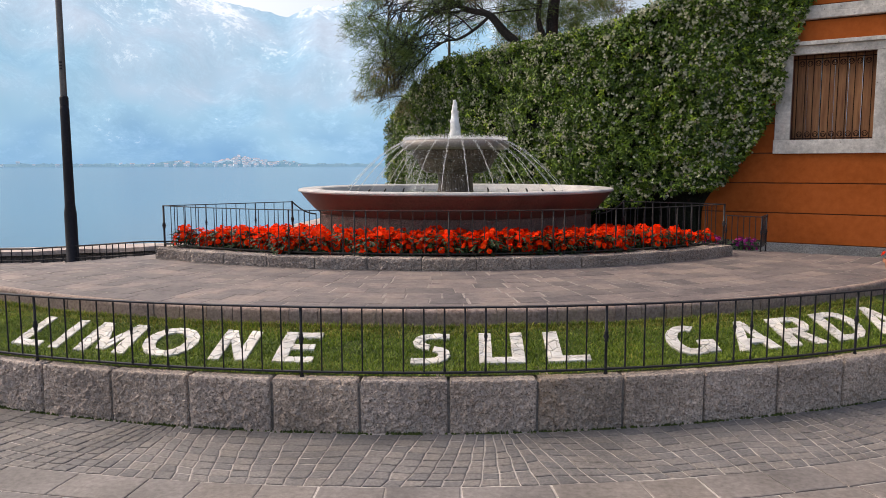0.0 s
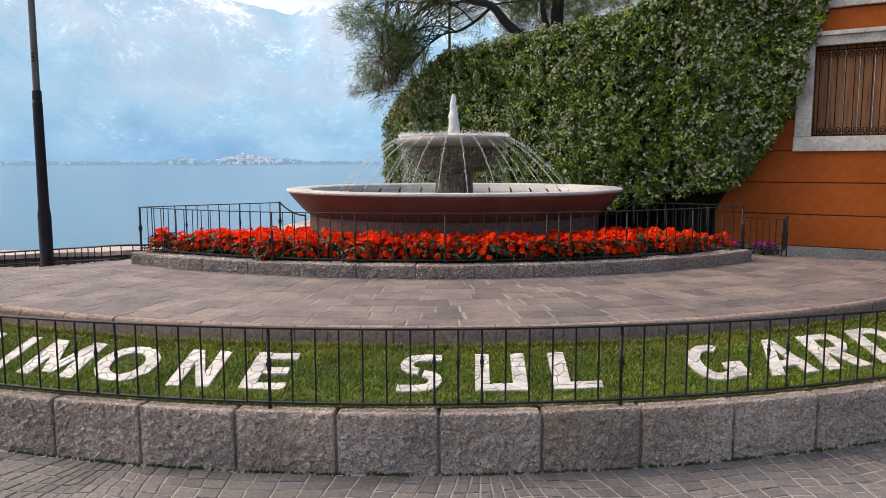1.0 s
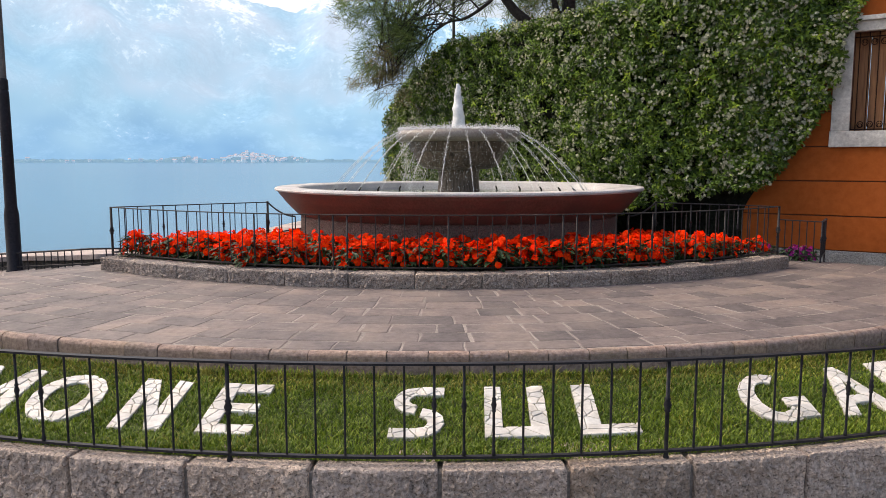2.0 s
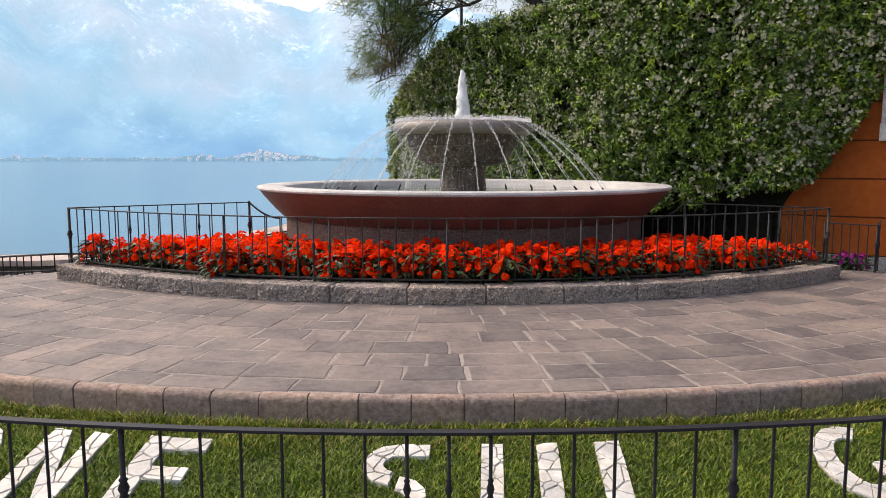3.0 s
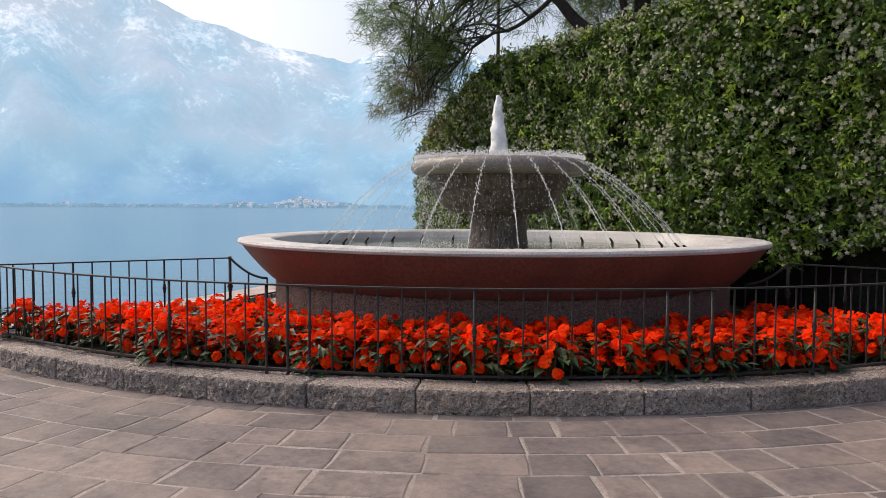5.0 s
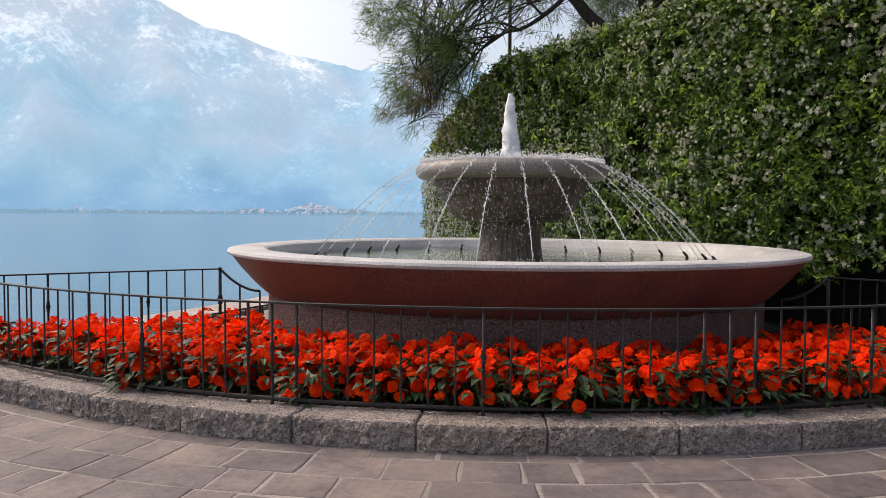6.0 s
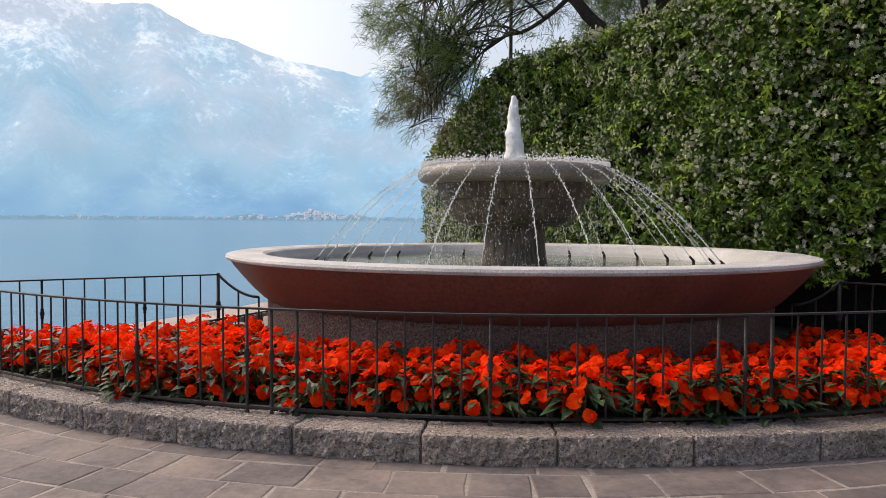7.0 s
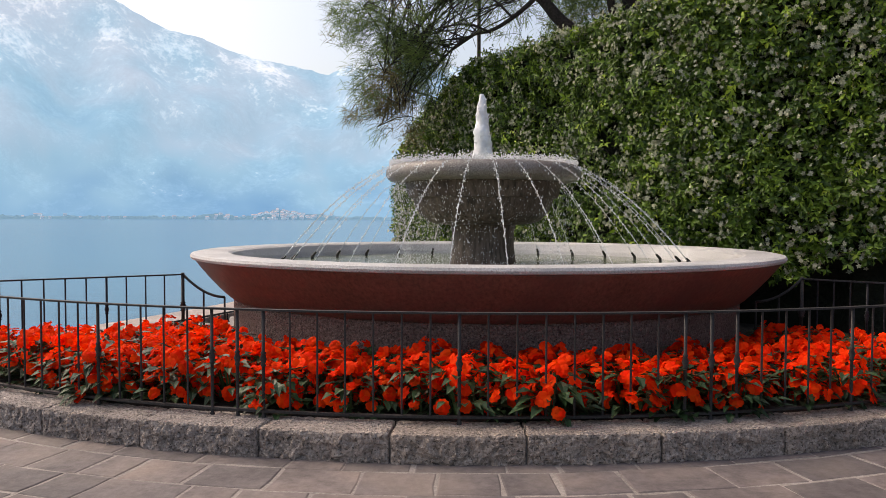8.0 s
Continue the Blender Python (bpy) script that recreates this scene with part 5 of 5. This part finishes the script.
def build_hedge_shade_soil():
    # added planting strip, kept dark to stand in for shade under the hedge
    bm = bmesh.new()
    ring = [(2.2, 9.2), (2.95, 8.75), (3.42, 9.05), (3.75, 10.0), (2.2, 11.2), (0.8, 13.0), (-1.2, 16), (-1.75, 15.5), (-0.9, 11.6), (1.2, 10.9)]
    top = [bm.verts.new((x, y, 0.548)) for x, y in ring]
    low = [bm.verts.new((x, y, 0.0)) for x, y in ring]
    bm.faces.new(top)
    for i in range(len(top)):
        bm.faces.new((top[i], low[i], low[(i + 1) % len(top)], top[(i + 1) % len(top)]))
    bmesh.ops.triangulate(bm, faces=[f for f in bm.faces if len(f.verts) > 4])
    bmesh.ops.recalc_face_normals(bm, faces=bm.faces)
    tagged(part("hedge_soil", bm, SOIL), "dark soil strip added for the shade at the foot of the hedge", "soil", kind="structure")


build_hedge_shade_soil()
build_hedge()
build_tree()
build_house()
build_quay()
build_lamp_post()
build_thin_pole()
build_gate()
build_potted_plant()


# ---- paving and walls, piece by piece ----
def build_garden_wall():
    e = thing("garden_wall", "low curved wall of rough-hewn grey granite blocks", "wall", kind="structure")
    k = -12
    while BLOCK0 + BLOCK * k < 46:
        a = BLOCK0 + BLOCK * k
        top = 0.312 + rnd.uniform(-0.003, 0.003)
        bm = arc_block(a + 0.06, a + BLOCK - 0.06, 7.44, R_WALL + rnd.uniform(-0.004, 0.004), -0.05, top, 0.014, 52, 0.0155, 34, 10)
        part("granite_block", bm, GRANITE_RUST if k == 1 else GRANITE, e)
        k += 1
    part("joint_filling", arc_block(-44, 47, 7.46, R_WALL - 0.022, -0.05, 0.29, 0, 90), GROUND, e)


def build_bed_kerb():
    e = thing("bed_kerb", "kerb of rough grey granite blocks round the flower bed", "kerb", kind="structure")
    cuts = [BED_L] + [-0.65 + 6.0 * k for k in range(-6, 8) if BED_L + 2 < -0.65 + 6.0 * k < BED_R - 2] + [BED_R]
    for a, b in zip(cuts, cuts[1:]):
        bm = arc_block(a + 0.04, b - 0.04, R_BED - 0.21, R_BED + rnd.uniform(-0.004, 0.004), 0.48, 0.655 + rnd.uniform(-0.003, 0.003), 0.012, 52, 0.0145, 18, 10, KERB_AT)
        part("granite_block", bm, GRANITE_TOP, e)
    for th, post in ((BED_L, LEFT_POST), (BED_R, RIGHT_POST)):
        c = polar(th, R_BED - 0.12, 0, KERB_AT)
        d = post - c
        for k in range(3):
            p, q = c + d * (k / 3 + 0.06), c + d * ((k + 1) / 3 + 0.05)
            mid = (p + q) / 2
            bm = box(bmesh.new(), Matrix.Translation((mid.x, mid.y, 0.567)) @ pose(0, 0, 0, 0, 0, math.degrees(math.atan2(d.y, d.x))), (q - p).length - 0.006, 0.16, 0.17, 0.012)
            part("granite_block", bm, GRANITE_TOP, e)
    part("joint_filling", arc_block(BED_L + 0.3, BED_R - 0.3, R_BED - 0.15, R_BED - 0.02, 0.47, 0.635, 0, 60, c=KERB_AT), GROUND, e)


def nosed_stone(th0, th1, r0, r1, z0, z1, nose):
    """A kerb stone with a rounded nose and straight ends."""
    bm = bmesh.new()
    prof = [(r1 - 0.003, z0), (r1, z1 - nose)]
    for k in range(1, 6):
        a = radians(90 * k / 5)
        prof.append((r1 - nose + nose * math.cos(a), z1 - nose + nose * math.sin(a)))
    prof += [(r0, z1 - 0.001), (r0, z0)]
    rings = []
    for k in range(4):
        th = th0 + (th1 - th0) * k / 3
        rings.append([bm.verts.new(polar(th, r + 0.003 * noise.noise(polar(th, r, z) * 14), z + 0.0025 * noise.noise(polar(th, r, z + 3) * 14))) for r, z in prof])
    n = len(prof)
    for a, b in zip(rings, rings[1:]):
        for k in range(n):
            bm.faces.new((a[k], b[k], b[(k + 1) % n], a[(k + 1) % n]))
    bm.faces.new(rings[0])
    bm.faces.new(rings[-1][::-1])
    bmesh.ops.recalc_face_normals(bm, faces=bm.faces)
    return bm


def build_terrace_kerb():
    e = thing("terrace_kerb", "rounded porphyry kerb stones edging the terrace", "kerb", kind="structure")
    th = -44.0
    while th < 50:
        w = rnd.choice((1.75, 1.85, 1.8, 1.9))
        r1 = R_KERB + rnd.uniform(-0.003, 0.003)
        part("kerb_stone", nosed_stone(th + 0.022, th + w - 0.022, 6.697, r1, 0.36, Z_TERRACE + rnd.uniform(-0.001, 0.003), 0.030), KERB, e)
        th += w
    part("joint_filling", arc_block(-44, 50, 6.70, R_KERB - 0.012, 0.36, 0.528, 0, 90), GROUND, e)


def quay_side(x, y):
    """Whether a place lies landward of the low rail."""
    best = None
    for a, b in zip(quay_line, quay_line[1:]):
        d = b - a
        t = max(0, min(1, ((x - a.x) * d.x + (y - a.y) * d.y) / d.length_squared))
        q = a + d * t
        dist = math.hypot(x - q.x, y - q.y)
        s = d.x * (y - a.y) - d.y * (x - a.x)
        if best is None or dist < best[0]:
            best = (dist, s)
    return best[1] < 0


def terrace_has(x, y):
    if (Vector((x, y)) - WP).dot(WN) < 0.06 and (Vector((x, y)) - WP).dot(WU) > -1.3:
        return False
    return quay_side(x, y)


def build_terrace_base():
    bm = bmesh.new()
    na, nr = 120, 22
    grid = {}
    for i in range(na + 1):
        th = -84 + 154 * i / na
        for j in range(nr + 1):
            r = 6.699 - 6.2 * j / nr
            p = polar(th, r)
            grid[i, j] = bm.verts.new((p.x, p.y, terrace_z(p.x, p.y) - 0.001))
    for i in range(na):
        for j in range(nr):
            q = [grid[i, j], grid[i + 1, j], grid[i + 1, j + 1], grid[i, j + 1]]
            c = sum((v.co for v in q), Vector()) / 4
            if quay_side(c.x, c.y):
                bm.faces.new(q)
    bmesh.ops.delete(bm, geom=[v for v in bm.verts if not v.link_faces], context="VERTS")
    return part("mortar_bed", bm, TERRACE_MORTAR, None)


def paver(corners, z_of, lift, edge=0.004, deep=0.03, uneven=0.0035):
    """A flat stone with worn, slightly uneven edges from four ground corners."""
    verts, faces = [], []
    c = sum(corners, Vector((0, 0, 0))) / 4
    ring = []
    for p, q in zip(corners, corners[1:] + corners[:1]):
        d = (q - p).normalized()
        ring += [p, (p + q) / 2 + d * rnd.uniform(-0.03, 0.03) + Vector((-d.y, d.x, 0)) * rnd.uniform(-uneven, uneven)]
    n = len(ring)
    for grow, dz in ((0.0, -deep), (0.0, lift - 0.0025), (edge, lift)):
        for p in ring:
            q = p + (c - p).normalized() * grow * 1.4
            verts.append((q.x, q.y, z_of(q.x, q.y) + dz))
    for r in (0, n):
        for k in range(n):
            faces.append((r + k, r + (k + 1) % n, r + n + (k + 1) % n, r + n + k))
    faces.append(tuple(range(2 * n, 3 * n)))
    return verts, faces


def arc_cell(t0, t1, ra, rb, slip=0.0):
    j = lambda s: rnd.uniform(-s, s)
    return [polar(t0 + j(slip) / rb * 57, ra + j(slip)), polar(t1 + j(slip) / rb * 57, ra + j(slip)), polar(t1 + j(slip) / rb * 57, rb + j(slip)), polar(t0 + j(slip) / rb * 57, rb + j(slip))]


def joined(name, items, material, parent):
    verts, faces = [], []
    for v, f in items:
        b = len(verts)
        verts += v
        faces += [tuple(i + b for i in q) for q in f]
    return tagged(part(name, soup(name, verts, faces, material), None, parent), kind="stuff")


def build_terrace():
    e = thing("terrace", "terrace paved with reddish grey porphyry in curved courses", "paving", kind="structure")
    build_terrace_base().parent = e
    edges = [6.694, 6.505, 6.272, 6.043, 5.797, 5.549, 5.316, 5.096, 4.862, 4.63, 4.40, 4.17, 3.94, 3.71, 3.48, 3.25, 3.02, 2.8, 2.6, 2.35, 2.1]
    stones = []
    for ra, rb in zip(edges, edges[1:]):
        th = -82 + rnd.uniform(0, 2)
        while th < 68:
            w = math.degrees(rnd.uniform(0.17, 0.41) / ra)
            mid = polar(th + w / 2, (ra + rb) / 2)
            d = Vector((mid.x - BED[0], mid.y - BED[1]))
            ang = math.degrees(math.atan2(d.x, -d.y))
            inside_bed = d.length < R_BED - 0.13 and BED_L - 1.0 < ang < BED_R + 1.0
            hidden = math.hypot(mid.x - FX, mid.y - FY) < 2.4 or mid.y > 10.6
            if terrace_has(mid.x, mid.y) and not inside_bed and not hidden:
                g = rnd.uniform(0.0035, 0.0095)
                gd = math.degrees(g / ra)
                item = paver(arc_cell(th + gd, th + w - gd, ra - g, rb + g, 0.006), terrace_z, rnd.uniform(0.0006, 0.0030), 0.0045, 0.03, 0.0065)
                stones.append(item)
            th += w
    for v, f in stones:
        part("paving_stone", soup("paving_stone", v, f, PORPHYRY), None, e)


def build_wall_foot():
    """Earth and moss gathered along the foot of the wall."""
    verts, faces = [], []
    for _ in range(2600):
        th = rnd.uniform(-33, 35)
        if noise.noise(Vector((th * 0.8, 0, 0))) < rnd.uniform(-0.5, 0.5):
            continue
        p = polar(th, R_WALL + abs(rnd.gauss(0, 0.012)) - 0.004, 0.0)
        r, hgt = rnd.uniform(0.004, 0.013), rnd.uniform(0.004, 0.014)
        b = len(verts)
        for k in range(5):
            a = k * math.tau / 5 + rnd.uniform(-0.3, 0.3)
            verts.append((p.x + r * math.cos(a), p.y + r * math.sin(a), -0.004))
        verts.append((p.x, p.y, hgt))
        faces += [(b + k, b + (k + 1) % 5, b + 5) for k in range(5)]
    tagged(part("moss", soup("moss", verts, faces, TURF), None), "dark moss and grit along the wall foot", "moss", kind="stuff")


def sett_corner(t, row, rows, along, across):
    """A corner of the setts' net: wavy courses, cross joints that bend like fans."""
    v = row / rows
    n = noise.noise_vector(Vector((t * 1.9, row * 1.7, 4.0)))
    th = t + 1.25 * (1 - v) * math.sin(t * math.pi / 7.5 + 1.2) + 0.09 * n.x
    r = 7.735 + 0.715 * v + (0.07 * abs(math.sin(t * math.pi / 7.5 + 0.6)) - 0.03) * math.sin(math.pi * v) + 0.010 * n.y
    return polar(th + along, r + across)


def build_street():
    e = thing("street_paving", "street of small grey porphyry setts and larger slabs", "paving", kind="structure")
    flat = lambda x, y: 0.0
    near, far = [], []
    rows = 8
    for k in range(rows):
        ra, rb = 7.735 + 0.715 * k / rows, 7.735 + 0.715 * (k + 1) / rows
        pitch = 0.655
        for i in range(int(70 / pitch)):
            g = rnd.uniform(0.0030, 0.0050)
            gd = math.degrees(g / rb)
            c = [sett_corner(-34 + pitch * (i + di), k + dk, rows, sign * gd, -sign_r * g) for di, dk, sign, sign_r in ((0, 1, 1, 1), (1, 1, -1, 1), (1, 0, -1, -1), (0, 0, 1, -1))]
            item = paver(c, flat, rnd.uniform(-0.0012, 0.003), 0.006, 0.03, 0.002)
            (near if abs(-34 + pitch * i) < 13 and k >= 2 else far).append(item)
    for v, f in near[:300]:
        part("sett", soup("sett", v, f, SETT), None, e)
    joined("outer_setts", near[300:] + far, SETT_FAR, e)
    part("joint_mortar", arc_block(-36, 64, 7.70, 19.0, -0.034, -0.0045, 0, 120), MORTAR, e)
    slabs = []
    r = 8.455
    for k in range(7):
        rb = r + (0.26, 0.33, 0.30, 0.34, 0.3, 0.33, 0.3)[k]
        th = -32 + rnd.uniform(0, 2)
        while th < 34:
            w = math.degrees(rnd.uniform(0.26, 0.50) / rb)
            gd = math.degrees(0.005 / rb)
            slabs.append(paver(arc_cell(th + gd, th + w - gd, rb - 0.005, r + 0.005, 0.004), flat, rnd.uniform(-0.001, 0.003), 0.005))
            th += w
        r = rb
    for v, f in slabs[:220]:
        part("road_slab", soup("road_slab", v, f, SLAB), None, e)
    rest = slabs[220:]
    while r < 18.6:
        rb = r + 0.34
        th = -36.0
        while th < 62:
            w = math.degrees(rnd.uniform(0.32, 0.58) / rb)
            gd = math.degrees(0.005 / rb)
            rest.append(paver(arc_cell(th + gd, th + w - gd, rb - 0.005, r + 0.005, 0.004), flat, rnd.uniform(-0.001, 0.003), 0.005))
            th += w
        r = rb
    for ra in (8.46, 8.80, 9.14, 9.48, 9.82, 10.16):
        for k in range(36):
            th = 34.5 + k * 0.78
            if ra + 0.34 < 10.6 and th < 62:
                rest.append(paver(arc_cell(th, th + 0.75, ra + 0.335, ra + 0.005, 0.003), flat, 0.001, 0.005))
    joined("outer_road_slabs", rest, SLAB_FAR, e)


build_garden_wall()
build_bed_kerb()
build_terrace_kerb()
build_terrace()
build_street()
build_wall_foot()
build_grass()
